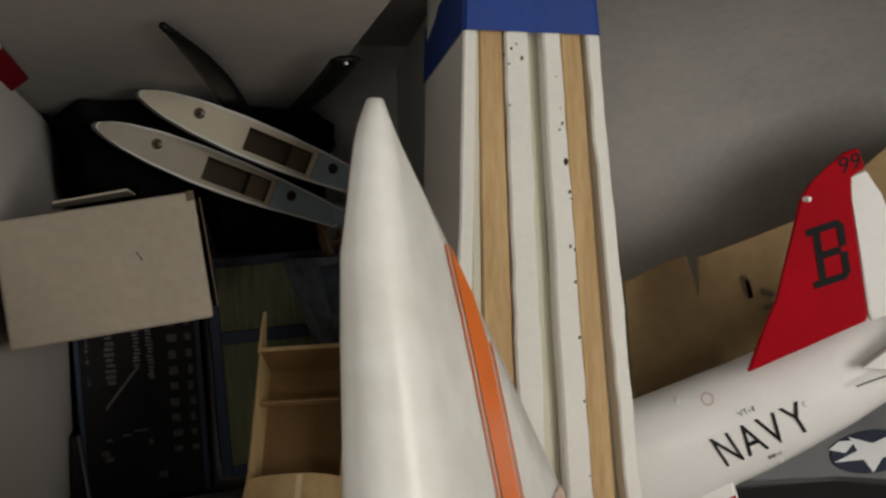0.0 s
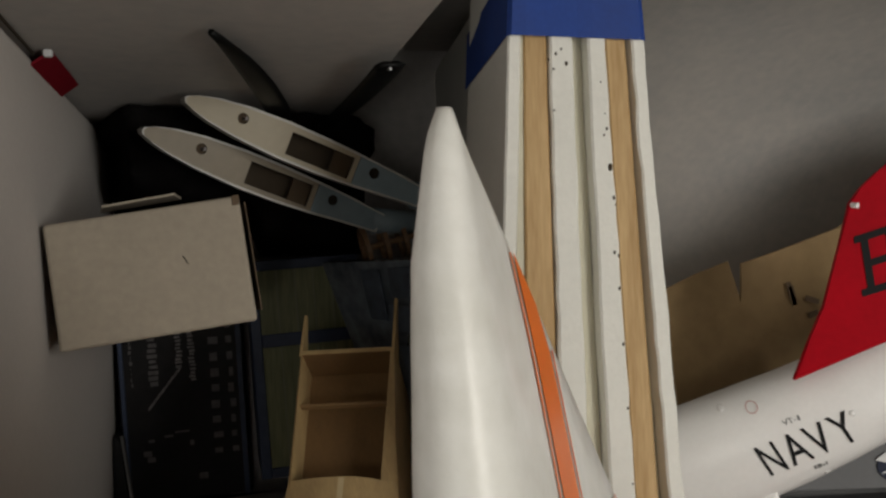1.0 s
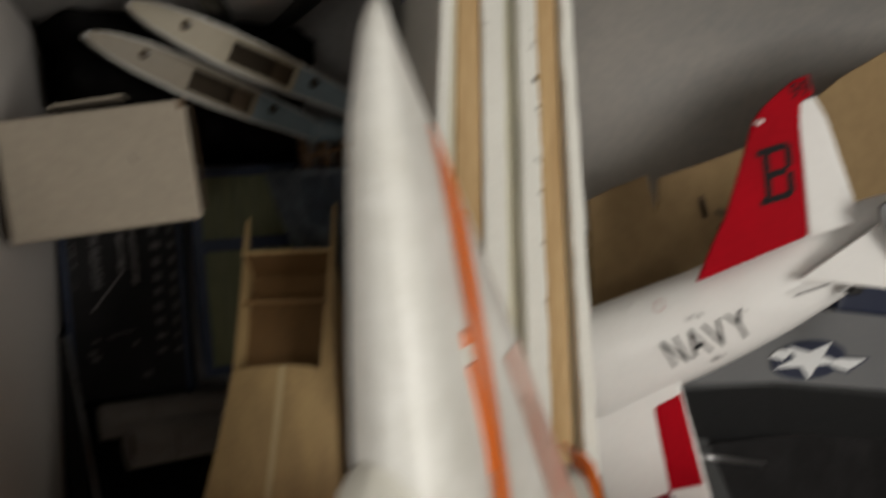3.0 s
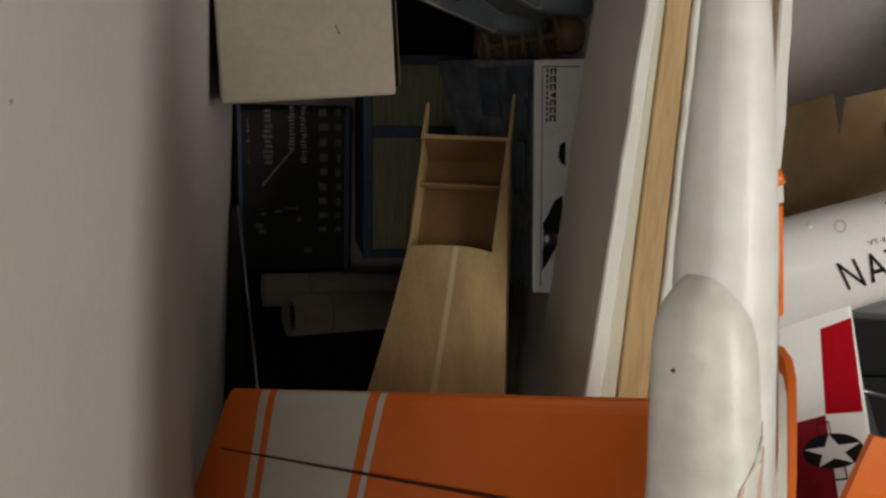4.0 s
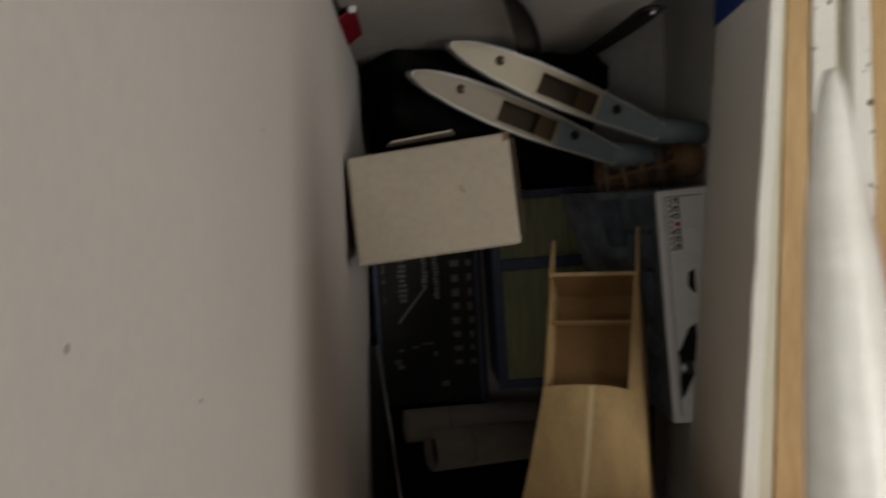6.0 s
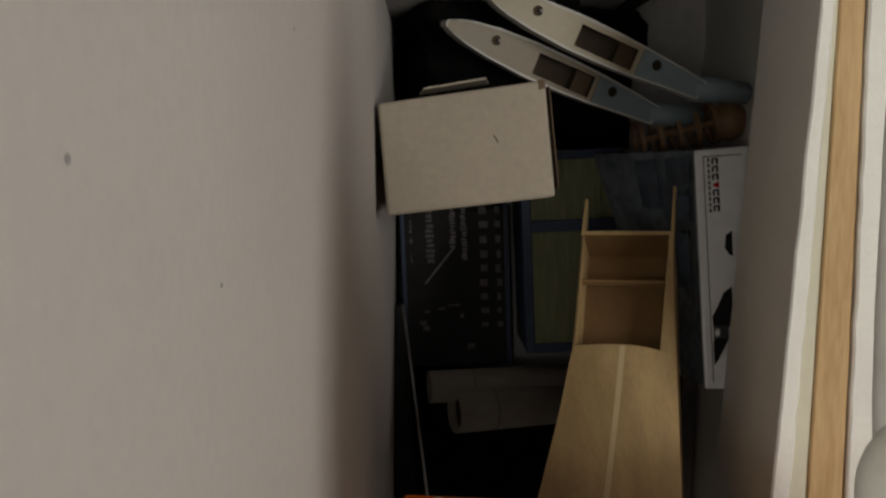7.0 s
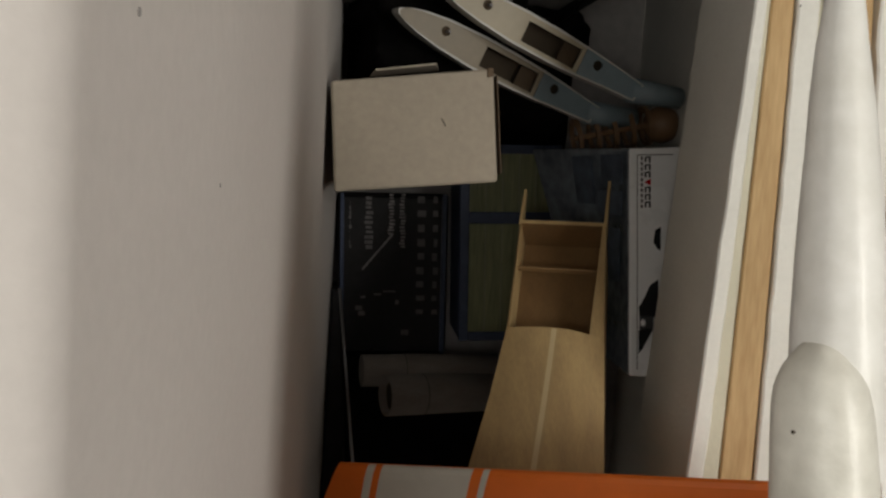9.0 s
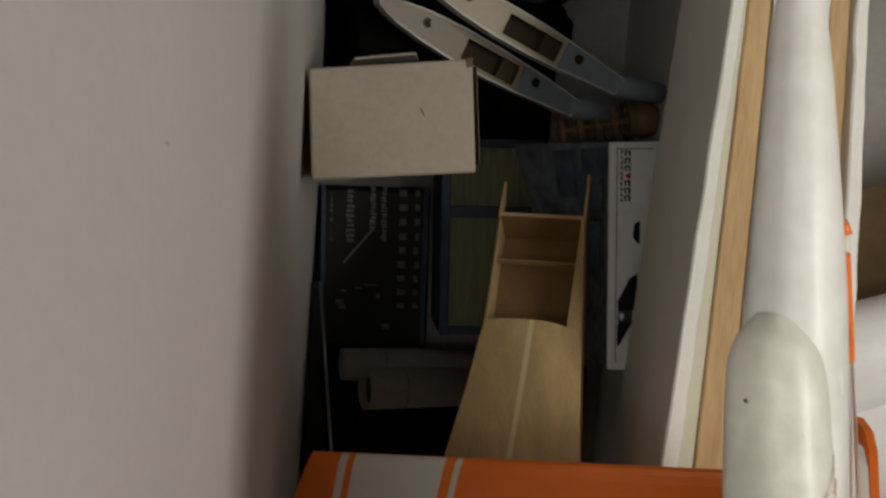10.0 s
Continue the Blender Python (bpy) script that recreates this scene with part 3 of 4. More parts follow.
bmesh.ops.create_uvsphere(bm, u_segments=18, v_segments=12, radius=0.026)
bmesh.ops.translate(bm, vec=(0.288, 0.04, 0.268), verts=bm.verts)
part("end_knob", bm, M_WOODTURN, fr, "round turned wooden end", smooth=True)

# ---- glossy white product box on edge ----
gb = thing("product_box", (0.232, -0.14, 0.0), "glossy white product box on edge with black and red print", "box")
G0 = [(0.2034, -0.003, 0.405), (0.274, 0.004, 0.405), (0.274, -0.279, 0.440), (0.2152, -0.279, 0.440)]
part("carton", corners8([(x + k, y, 0.21) for (x, y, z), k in zip(G0, (-0.085, -0.02, -0.008, 0.002))], [(x, y, z - 0.005) for x, y, z in G0], 0.002), M_BOXSIDE, gb, "dusky blue printed side")
part("top_panel", corners8([(x, y, z - 0.0045) for x, y, z in G0], G0, 0.0022, 3), M_WHITEBOX, gb, "glossy white panel")


def on_top(u, v, h=0.0):
    a = Vector(G0[0]).lerp(Vector(G0[3]), v)
    return (a.x + u, a.y + u * 0.08 * (1 - v), a.z + h)


def top_shape(pts, h=0.0003):
    return corners8([on_top(u, v, h - 0.0006) for u, v in pts], [on_top(u, v, h + 0.0003) for u, v in pts])


def top_bar(u0, v0, u1, v1):
    return top_shape([(u0, v0), (u1, v0), (u1, v1), (u0, v1)])


for s0, s1, z0, z1 in ((0.03, 0.16, 0.36, 0.40), (0.19, 0.30, 0.35, 0.40), (0.04, 0.26, 0.30, 0.34), (0.36, 0.60, 0.36, 0.395)):
    def side_point(s, z, out):
        k = (0.415 - z) / 0.205
        a = Vector((0.202 - 0.085 * k, -0.003, z)).lerp(Vector((0.2148 + 0.002 * k, -0.279, z)), s)
        return a + Vector((-out, 0, out * 0.25))
    quad = [(s0, z0), (s1, z0), (s1, z1), (s0, z1)]
    part("print_block", corners8([side_point(a, b, -0.001) for a, b in quad], [side_point(a, b, 0.0008) for a, b in quad]), M_SIDEPRINT, gb)
part("print_line", top_bar(0.0092, 0.027, 0.0100, 0.97), M_BLACK, gb)
part("print_line", top_bar(0.0100, 0.027, 0.055, 0.031), M_BLACK, gb)
# the maker's mark: a row of seven heavy shapes and a finer row beside it, turned along the box
for k in range(7):
    v = 0.036 + 0.033 * k
    mt = M_RED if k == 3 else M_BLACK
    if k == 3:
        part("print_shape", top_shape([(0.0265, v), (0.0195, v + 0.012), (0.0195, v + 0.017), (0.0265, v + 0.029)]), mt, gb, "red wedge")
        continue
    part("print_bar", top_bar(0.0240, v, 0.0265, v + 0.027), mt, gb)
    part("print_bar", top_bar(0.0190, v + 0.002, 0.0212, v + 0.026), mt, gb)
    part("print_bar", top_bar(0.0212, v, 0.0240, v + 0.007), mt, gb)
for k in range(10):
    v = 0.036 + 0.0235 * k
    part("print_bar", top_bar(0.0140, v, 0.0168, v + 0.016), M_PRINT, gb)
for pts in ([(0.032, 0.36), (0.039, 0.345), (0.039, 0.45), (0.0345, 0.44), (0.030, 0.415)], [(0.026, 0.60), (0.036, 0.575), (0.036, 0.74), (0.021, 0.74), (0.0125, 0.735), (0.0115, 0.70), (0.018, 0.66)], [(0.0115, 0.80), (0.018, 0.79), (0.030, 0.79), (0.016, 0.88), (0.0115, 0.90)]):
    part("print_shape", top_shape(pts), M_BLACK, gb)
part("print_shape", top_bar(0.0125, 0.735, 0.030, 0.795), M_DARKGREY, gb)
part("print_shape", top_shape([on for k in range(16) for on in [(0.0165 + (0.0042 if k % 2 == 0 else 0.002) * math.cos(k * math.pi / 8), 0.765 + (0.021 if k % 2 == 0 else 0.010) * math.sin(k * math.pi / 8))]], 0.0009), M_STARWHITE, gb, "small white burst")


# ---- unfinished balsa fuselage, nose down ----
FO = Vector((0.119, -0.098, 0.436))
FU, FV, FN = Vector((-0.1776, -0.7994, 0.5739)), Vector((0.9412, 0.0324, 0.3364)), Vector((-0.2875, 0.5999, 0.7466))


def fp(s, a, n=0.0):
    """A point on the fuselage: s along from the firewall, a across, n over the deck line, in metres."""
    return FO + FU * s + FV * a + FN * n


def left_edge(s):
    return float(np.interp(s, (-0.06, 0.0, 0.144, 0.228, 0.312, 0.42), (-0.0515, -0.0515, -0.0475, -0.0545, -0.0650, -0.078)))


def right_edge(s):
    return float(np.interp(s, (-0.07, 0.0, 0.08, 0.22, 0.30, 0.42), (0.0520, 0.0520, 0.0564, 0.0667, 0.0725, 0.081)))


fus = thing("balsa_fuselage", (0.13, -0.06, 0.21), "unfinished balsa model fuselage with an open cockpit, leaning nose down", "model fuselage")
for side in (-1, 1):
    rings = []
    for i in range(29):
        s = -0.002 + 0.422 * i / 28
        out = left_edge(s) if side < 0 else right_edge(s)
        inn = -0.0492 + 0.0045 * min(1, s / 0.144) if side < 0 else 0.0480 - 0.0030 * min(1, max(0, s) / 0.149)
        if s > 0.15:
            inn = out - side * 0.0024
        low = -0.135 + 0.12 * s
        drop = -0.0030 if s > 0.15 else 0.0
        rings.append([fp(s, out, -0.0035), fp(s, out - side * 0.0008, -0.0012 + drop), fp(s, inn, drop), fp(s, inn, -0.05), fp(s, inn * 0.95, low), fp(s, out * 0.97, low)])
    part("side_panel", loft(rings), M_PLY, fus)
for tip, a0, a1 in ((-0.049, -0.0515, -0.0488), (-0.0655, 0.0493, 0.0525)):
    part("prong", loft([[fp(s, a0, h), fp(s, a1, h), fp(s, a1, -d), fp(s, a0, -d)] for s, h, d in ((tip, -0.001, 0.006), (tip * 0.6, 0.0, 0.014), (0.004, 0.0005, 0.03))]), M_PLY, fus)
# Firewall, floor and brace take the darkened ply to paint the cockpit's shade.
fw = part("firewall", corners8([fp(-0.002, -0.0490, -0.13), fp(-0.002, 0.0478, -0.13), fp(0.0022, 0.0478, -0.13), fp(0.0022, -0.0490, -0.13)], [fp(-0.002, -0.0490, -0.0008), fp(-0.002, 0.0478, -0.0008), fp(0.0022, 0.0478, -0.0008), fp(0.0022, -0.0490, -0.0008)], 0.0006), M_PLY_IN, fus, "ply firewall with cockpit shade in its colour")
part("top_edge", corners8([fp(-0.0021, -0.0488, -0.0012), fp(-0.0021, 0.0476, -0.0012), fp(0.0024, 0.0476, -0.0012), fp(0.0024, -0.0488, -0.0012)], [fp(-0.0021, -0.0488, 0.0004), fp(-0.0021, 0.0476, 0.0004), fp(0.0024, 0.0476, 0.0004), fp(0.0024, -0.0488, 0.0004)]), M_PLY, fw, "top edge in the unshaded ply colour")
part("cockpit_floor", corners8([fp(0.0, -0.0485, -0.052), fp(0.0, 0.0470, -0.052), fp(0.30, 0.058, -0.040), fp(0.30, -0.055, -0.040)], [fp(0.0, -0.0485, -0.048), fp(0.0, 0.0470, -0.048), fp(0.30, 0.058, -0.036), fp(0.30, -0.055, -0.036)]), M_PLY_IN, fus, "ply floor with cockpit shade in its colour")
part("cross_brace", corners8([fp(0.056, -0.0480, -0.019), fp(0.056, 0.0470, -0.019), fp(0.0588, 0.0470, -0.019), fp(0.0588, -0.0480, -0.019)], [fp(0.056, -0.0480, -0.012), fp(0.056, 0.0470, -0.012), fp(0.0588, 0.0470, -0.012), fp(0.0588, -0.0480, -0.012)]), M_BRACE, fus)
rings = []
for i in range(25):
    t = i / 24
    arch = []
    for j in range(17):
        q = -1 + 2 * j / 16
        lip = 0.1437 + 0.0075 * max(0.0, q) ** 2
        s = lip + (0.42 - lip) * t
        a = left_edge(s) + (right_edge(s) - left_edge(s)) * (q + 1) / 2
        arch.append(fp(s, a, -0.0030 + (0.0075 + 0.012 * t) * (1 - q * q)))
    rings.append(arch)
bm = loft(rings, closed=False, caps=False)
bmesh.ops.solidify(bm, geom=bm.faces, thickness=0.0022)
part("turtle_deck", bm, M_PLY, fus, "sanded balsa top deck", smooth=True)
part("deck_seam", loft([[fp(s, c - w, 0.0042 + 0.012 * t), fp(s, c + w, 0.0042 + 0.012 * t), fp(s, c + w, 0.0050 + 0.012 * t), fp(s, c - w, 0.0050 + 0.012 * t)] for t, s, c, w in [(k / 8, 0.1450 + 0.274 * k / 8, (left_edge(0.1450 + 0.274 * k / 8) + right_edge(0.1450 + 0.274 * k / 8)) / 2, 0.0028) for k in range(9)]]), M_SEAMPALE, fus, "pale joint line")


# ---- large cardboard box under the model planes ----
card = thing("cardboard_sheet_box", (0.95, -0.3, 0.0), "large brown cardboard box with torn edge under airplanes", "box")
edge = [(0.533, -0.048), (0.577, -0.030), (0.6215, -0.0155), (0.632, -0.045), (0.6385, -0.0700), (0.6400, -0.045), (0.6405, -0.0190), (0.70, -0.002), (0.783, 0.024), (0.86, 0.068), (0.945, 0.126), (1.03, 0.168), (1.3, 0.19), (1.45, 0.19), (1.45, -0.75), (0.56, -0.75), (0.545, -0.19)]
part("top_panel", plate([(x, y, 0.38 + 0.004 * math.sin(9 * x)) for x, y in edge], (0, 0, 1), 0.004), M_CARD, card, "brown corrugated cardboard, torn at the edge")
part("side_wall", corners8([(0.57, -0.72, 0), (0.57, -0.12, 0), (1.43, -0.11, 0), (1.43, -0.72, 0)][::-1], [(0.57, -0.72, 0.374), (0.57, -0.12, 0.374), (1.43, -0.11, 0.374), (1.43, -0.72, 0.374)][::-1]), M_CARD, card)
for ua, va, ub, vb in ((0.712, -0.045, 0.722, -0.075), (0.722, -0.075, 0.716, -0.05), (0.738, -0.066, 0.758, -0.072), (0.742, -0.09, 0.756, -0.085)):
    a, b = Vector((ua - 0.01, va, 0.3865)), Vector((ub - 0.01, vb, 0.3865))
    s = (b - a).normalized().cross(Vector((0, 0, 1))) * 0.0035
    part("print_bar", corners8([a - s, a + s, b + s, b - s], [q + Vector((0, 0, 0.001)) for q in (a - s, a + s, b + s, b - s)]), M_DARKCARD, card, "dark printed mark")

# ---- white and red trainer model lying on its side ----
PN = Vector((-0.44721, 0.0, 0.89443))
PU = Vector((0.85201, 0.30429, 0.42601))
PV = PN.cross(PU)
P0 = Vector((0.52, -0.21, 0.575))


def pp(u, v, n=0.0):
    return P0 + PU * u + PV * v + PN * n


nav = thing("trainer_airplane", (0.6, -0.2, 0.386), "white foam airplane with red fin, lying on its side", "model airplane")
fus_rows = [(-0.128, 0.054, -0.084, 0.060), (-0.075, 0.056, -0.078, 0.062), (-0.04, 0.058, -0.070, 0.064), (0.0, 0.061, -0.0625, 0.064), (0.05, 0.064, -0.0555, 0.061), (0.10, 0.069, -0.0455, 0.056), (0.15, 0.076, -0.034, 0.052), (0.19, 0.082, -0.022, 0.048), (0.235, 0.086, -0.008, 0.042), (0.285, 0.086, 0.012, 0.034), (0.33, 0.082, 0.030, 0.022)]
rings = []
for u, top, low, r in fus_rows:
    c, h = (top + low) / 2, (top - low) / 2
    ring = []
    for i in range(24):
        a = 2 * math.pi * i / 24
        q = 0.82
        cs, sn = math.cos(a), math.sin(a)
        ring.append(pp(u, c + h * math.copysign(abs(cs) ** q, cs), -0.052 + 0.052 * math.copysign(abs(sn) ** q, sn) * r / 0.058))
    rings.append(ring)
part("fuselage", loft(rings), M_NAVYWHITE, nav, "glossy white painted foam body", smooth=True)


def flat(points, n1, n0):
    return corners8([pp(u, v, n0) for u, v in points], [pp(u, v, n1) for u, v in points], 0.0025, 2)


part("fin", flat([(0.060, 0.058), (0.088, 0.092), (0.113, 0.1205), (0.142, 0.166), (0.170, 0.212), (0.184, 0.222), (0.205, 0.2325), (0.224, 0.2405), (0.2385, 0.2405), (0.2375, 0.218), (0.2195, 0.2165), (0.2135, 0.190), (0.190, 0.080), (0.188, 0.072)][::-1], 0.0035, -0.0085), M_RED, nav, "red painted tail fin")
part("rudder", flat([(0.2203, 0.2155), (0.2378, 0.2165), (0.2430, 0.190), (0.2450, 0.09), (0.2420, 0.070), (0.191, 0.070), (0.1912, 0.080), (0.2145, 0.190)][::-1], 0.0030, -0.0080), M_NAVYWHITE, nav, "white rudder")
part("fin_light", tube(pp(0.172, 0.209, 0.002), pp(0.176, 0.207, 0.007), 0.003, n=10), M_NAVYWHITE, nav)
bm = bmesh.new()
for quad in (((0.164, 0.030), (0.262, 0.066), (0.33, 0.050), (0.290, -0.025)),):
    a = [pp(u, v, 0.013 + 0.006 * (i in (1, 2))) for i, (u, v) in enumerate(quad)]
    bm = corners8([q - PN * 0.007 for q in a][::-1], a[::-1], 0.002)
part("tailplane", bm, M_NAVYWHITE, nav, "white tailplane")
part("pushrod", tube(pp(0.155, 0.0125, 0.004), pp(0.205, 0.016, 0.008), 0.0011, n=8), M_STEEL, nav)
part("horn", flat([(0.208, 0.001), (0.228, 0.006), (0.226, -0.006), (0.212, -0.006)][::-1], 0.006, -0.006), M_BLACKPLASTIC, nav)


def ridge(u, v):
    """Height of the rounded body over its middle plane."""
    for (u0, t0, l0, r0), (u1, t1, l1, r1) in zip(fus_rows, fus_rows[1:]):
        if u0 <= u <= u1:
            k = (u - u0) / (u1 - u0)
            t, lo, r = t0 + (t1 - t0) * k, l0 + (l1 - l0) * k, r0 + (r1 - r0) * k
            q = max(-0.999, min(0.999, (v - (t + lo) / 2) / ((t - lo) / 2)))
            return -0.052 + 0.052 * r / 0.058 * (1 - abs(q) ** (2 / 0.82)) ** 0.41
    return 0.0


def wrap(bm, lift=0.0004):
    """Lays a flat mesh, given in the body's u and v, onto the rounded body."""
    bmesh.ops.subdivide_edges(bm, edges=[e for e in bm.edges if e.calc_length() > 0.012], cuts=2)
    for q in bm.verts:
        q.co = pp(q.co.x, q.co.y, ridge(q.co.x, q.co.y) + lift + q.co.z)
    return bm



def slab_b():
    """A slab-serif capital B, 37 mm wide and 60 mm high, from its strokes."""
    out = bmesh.new()
    k, wd, ht = 0.0072, 0.0345, 0.0600
    strokes = [(-0.003, 0.013, 0.0, k), (-0.003, 0.013, ht - k, ht), (0.003, 0.003 + k, k, ht - k), (0.013, wd - 0.006, 0.0, k), (0.013, wd - 0.006, ht - k, ht), (0.003 + k, wd - 0.006, ht / 2 - k / 2, ht / 2 + k / 2),
               (wd - k, wd, 0.006, ht / 2 - 0.003), (wd - k, wd, ht / 2 + 0.003, ht - 0.006)]
    quads = [[(a, c), (b, c), (b, d), (a, d)] for a, b, c, d in strokes]
    for y0, y1 in ((0.0, 0.006), (ht, ht - 0.006), (ht / 2 - k / 2, ht / 2 - 0.003), (ht / 2 + k / 2, ht / 2 + 0.003)):
        quads.append([(wd - 0.006, y0), (wd, y1), (wd - k, y1 if abs(y1 - y0) < 0.004 else y1), (wd - 0.0062, y0 + (k if y0 < ht / 2 else -k) if y0 in (0.0, ht) else y0)])
    for n, q in enumerate(quads):
        z = 0.0005 + 0.00002 * n
        lo = [out.verts.new((x, y, 0)) for x, y in q]
        hi = [out.verts.new((x, y, z)) for x, y in q]
        out.faces.new(hi)
        for i in range(4):
            out.faces.new((lo[i], lo[(i + 1) % 4], hi[(i + 1) % 4], hi[i]))
    return out


def letter_on_body(body, u, v, w, h, lean):
    """Writing fitted to a slanting box on the body: corner, width, height, lean of the uprights."""
    bm = text_mesh(body, 0.04, Matrix.Identity(4), 0.0003)
    xs, ys = [q.co.x for q in bm.verts], [q.co.y for q in bm.verts]
    x0, x1, y0, y1 = min(xs), max(xs), min(ys), max(ys)
    for q in bm.verts:
        a, b = (q.co.x - x0) / (x1 - x0) * w, (q.co.y - y0) / (y1 - y0) * h
        q.co = (u + a * 0.995 + b * lean, v + a * 0.085 + b, q.co.z)
    return bm


for ch, u0, v0, w0 in (("N", 0.0080, -0.0275, 0.0195), ("A", 0.0325, -0.0245, 0.0225), ("V", 0.0575, -0.0226, 0.0215), ("Y", 0.0838, -0.0196, 0.0215)):
    part("letter", wrap(letter_on_body(ch, u0, v0, w0, 0.0325, -0.245), 0.0009), M_BLACK, nav, "black letter " + ch)
part("lettering", wrap(letter_on_body("VT-", 0.0368, 0.0175, 0.0135, 0.0055, -0.245), 0.0006), M_SMALLPRINT, nav, "small grey print")
sh = Matrix.Identity(4)
sh[0][1] = 0.20
bm = slab_b()
bmesh.ops.transform(bm, matrix=Matrix(((PU.x, PV.x, PN.x, 0), (PU.y, PV.y, PN.y, 0), (PU.z, PV.z, PN.z, 0), (0, 0, 0, 1))) @ sh, verts=bm.verts)
bmesh.ops.translate(bm, vec=pp(0.1535, 0.1185, 0.0040), verts=bm.verts)
part("letter", bm, M_BLACK, nav, "black letter B")
bm = text_mesh("99", 0.023, Matrix.Identity(4), 0.0003)
bmesh.ops.transform(bm, matrix=Matrix(((PU.x, PV.x, PN.x, 0), (PU.y, PV.y, PN.y, 0), (PU.z, PV.z, PN.z, 0), (0, 0, 0, 1))) @ sh, verts=bm.verts)
bmesh.ops.translate(bm, vec=pp(0.2120, 0.2205, 0.0042), verts=bm.verts)
part("number", bm, M_BLACK, nav, "small black number")
for u, v, w, h in ((0.0515, 0.0188, 0.0022, 0.0052), (0.0512, -0.0352, 0.0022, 0.0042), (0.0545, -0.0350, 0.0045, 0.0042), (0.0605, -0.0342, 0.0018, 0.0018), (0.0638, -0.0345, 0.0012, 0.0042)):
    bm = block(u, u + w, v, v + h, -0.0002, 0.0002)
    part("print_bar", wrap(bm, 0.0006), M_SMALLPRINT, nav)
bm = bmesh.new()
ring_o = [(0.0129 + 0.0062 * math.cos(k * math.pi / 12), 0.0433 + 0.0062 * math.sin(k * math.pi / 12)) for k in range(24)]
ring_i = [(0.0129 + 0.0052 * math.cos(k * math.pi / 12), 0.0433 + 0.0052 * math.sin(k * math.pi / 12)) for k in range(24)]
vo = [bm.verts.new((a, b, 0)) for a, b in ring_o]
vi = [bm.verts.new((a, b, 0)) for a, b in ring_i]
for k in range(24):
    bm.faces.new((vo[k], vo[(k + 1) % 24], vi[(k + 1) % 24], vi[k]))
part("red_ring", wrap(bm, 0.0007), M_RINGPINK, nav, "thin faded red ring")
for u, v in ((0.1036, 0.0095), (0.0636, -0.046), (-0.0168, 0.050)):
    bm = bmesh.new()
    bmesh.ops.create_uvsphere(bm, u_segments=10, v_segments=6, radius=0.0045)
    bmesh.ops.scale(bm, vec=(0.8, 0.8, 0.4), verts=bm.verts)
    bmesh.ops.translate(bm, vec=(u, v, 0), verts=bm.verts)
    part("screw_boss", wrap(bm, 0.0), M_NAVYWHITE, nav, smooth=True)

# checked wing panel
wing_top = -0.012


def wing_cell(pts, n1, n0):
    return corners8([pp(u, v, n0) for u, v in pts][::-1], [pp(u, v, n1) for u, v in pts][::-1], 0.0)


part("wing", corners8([pp(u, v, -0.034) for u, v in ((-0.11, -0.055), (0.0095, -0.048), (-0.004, -0.40), (-0.125, -0.40))][::-1], [pp(u, v, wing_top) for u, v in ((-0.11, -0.055), (0.0095, -0.048), (-0.004, -0.40), (-0.125, -0.40))][::-1], 0.004, 3), M_NAVYWHITE, nav, "white wing panel")
part("check", wing_cell([(-0.0275, -0.070), (0.0065, -0.0625), (0.0, -0.1725), (-0.0395, -0.170)], wing_top + 0.0006, wing_top - 0.002), M_RED, nav, "red square")
part("check", wing_cell([(-0.1, -0.180), (-0.0400, -0.171), (-0.044, -0.285), (-0.112, -0.29)], wing_top + 0.0006, wing_top - 0.002), M_DARKRED, nav, "dark red square")
part("check", wing_cell([(-0.044, -0.288), (-0.004, -0.285), (-0.009, -0.39), (-0.05, -0.39)], wing_top + 0.0006, wing_top - 0.002), M_RED, nav, "red square")


def star_points(c, r, turn, scale=(1, 1)):
    out = []
    for k in range(10):
        a = math.radians(turn + 36 * k)
        q = r if k % 2 == 0 else r * 0.40
        out.append((c[0] + q * math.cos(a) * scale[0], c[1] + q * math.sin(a) * scale[1]))
    return out


def roundel(parent, place, c, r, turn, lift, ring_mat, squash=1.0):
    """A round dark badge with a white star and a bar at each side."""
    n = 28
    disc = [(c[0] + r * math.cos(2 * math.pi * k / n), c[1] + squash * r * math.sin(2 * math.pi * k / n)) for k in range(n)]
    part("badge_disc", corners8([place(u, v, lift) for u, v in disc], [place(u, v, lift + 0.0005) for u, v in disc]), ring_mat, parent, "dark round badge")
    st = star_points(c, r * 0.98, turn, (1, squash))
    bm = bmesh.new()
    mid = bm.verts.new(place(c[0], c[1], lift + 0.0012))
    vs = [bm.verts.new(place(u, v, lift + 0.0012)) for u, v in st]
    for k in range(10):
        bm.faces.new((mid, vs[k], vs[(k + 1) % 10]))
    part("star", bm, M_STARWHITE, parent, "white star")


roundel(nav, lambda u, v, h: pp(u, v, wing_top + 0.0006 + h), (-0.0395, -0.2145), 0.0330, 20, 0.0004, M_BLACK, 0.64)
for c, v0 in ((-0.0445, -0.180), (-0.0365, -0.2315)):
    for a, b, e, d in ((c - 0.007, v0, c + 0.007, v0 + 0.0016), (c - 0.007, v0 - 0.019, c + 0.007, v0 - 0.0174), (c - 0.007, v0 - 0.019, c - 0.006, v0), (c + 0.006, v0 - 0.019, c + 0.007, v0)):
        part("badge_line", wing_cell([(a, b), (e, b), (e, d), (a, d)], wing_top + 0.0013, wing_top), M_BLACK, nav)

# ---- grey fighter model lying under the trainer ----
gf = thing("fighter_airplane", (0.78, -0.33, 0.384), "grey foam model jet with star badge on cardboard", "model airplane")
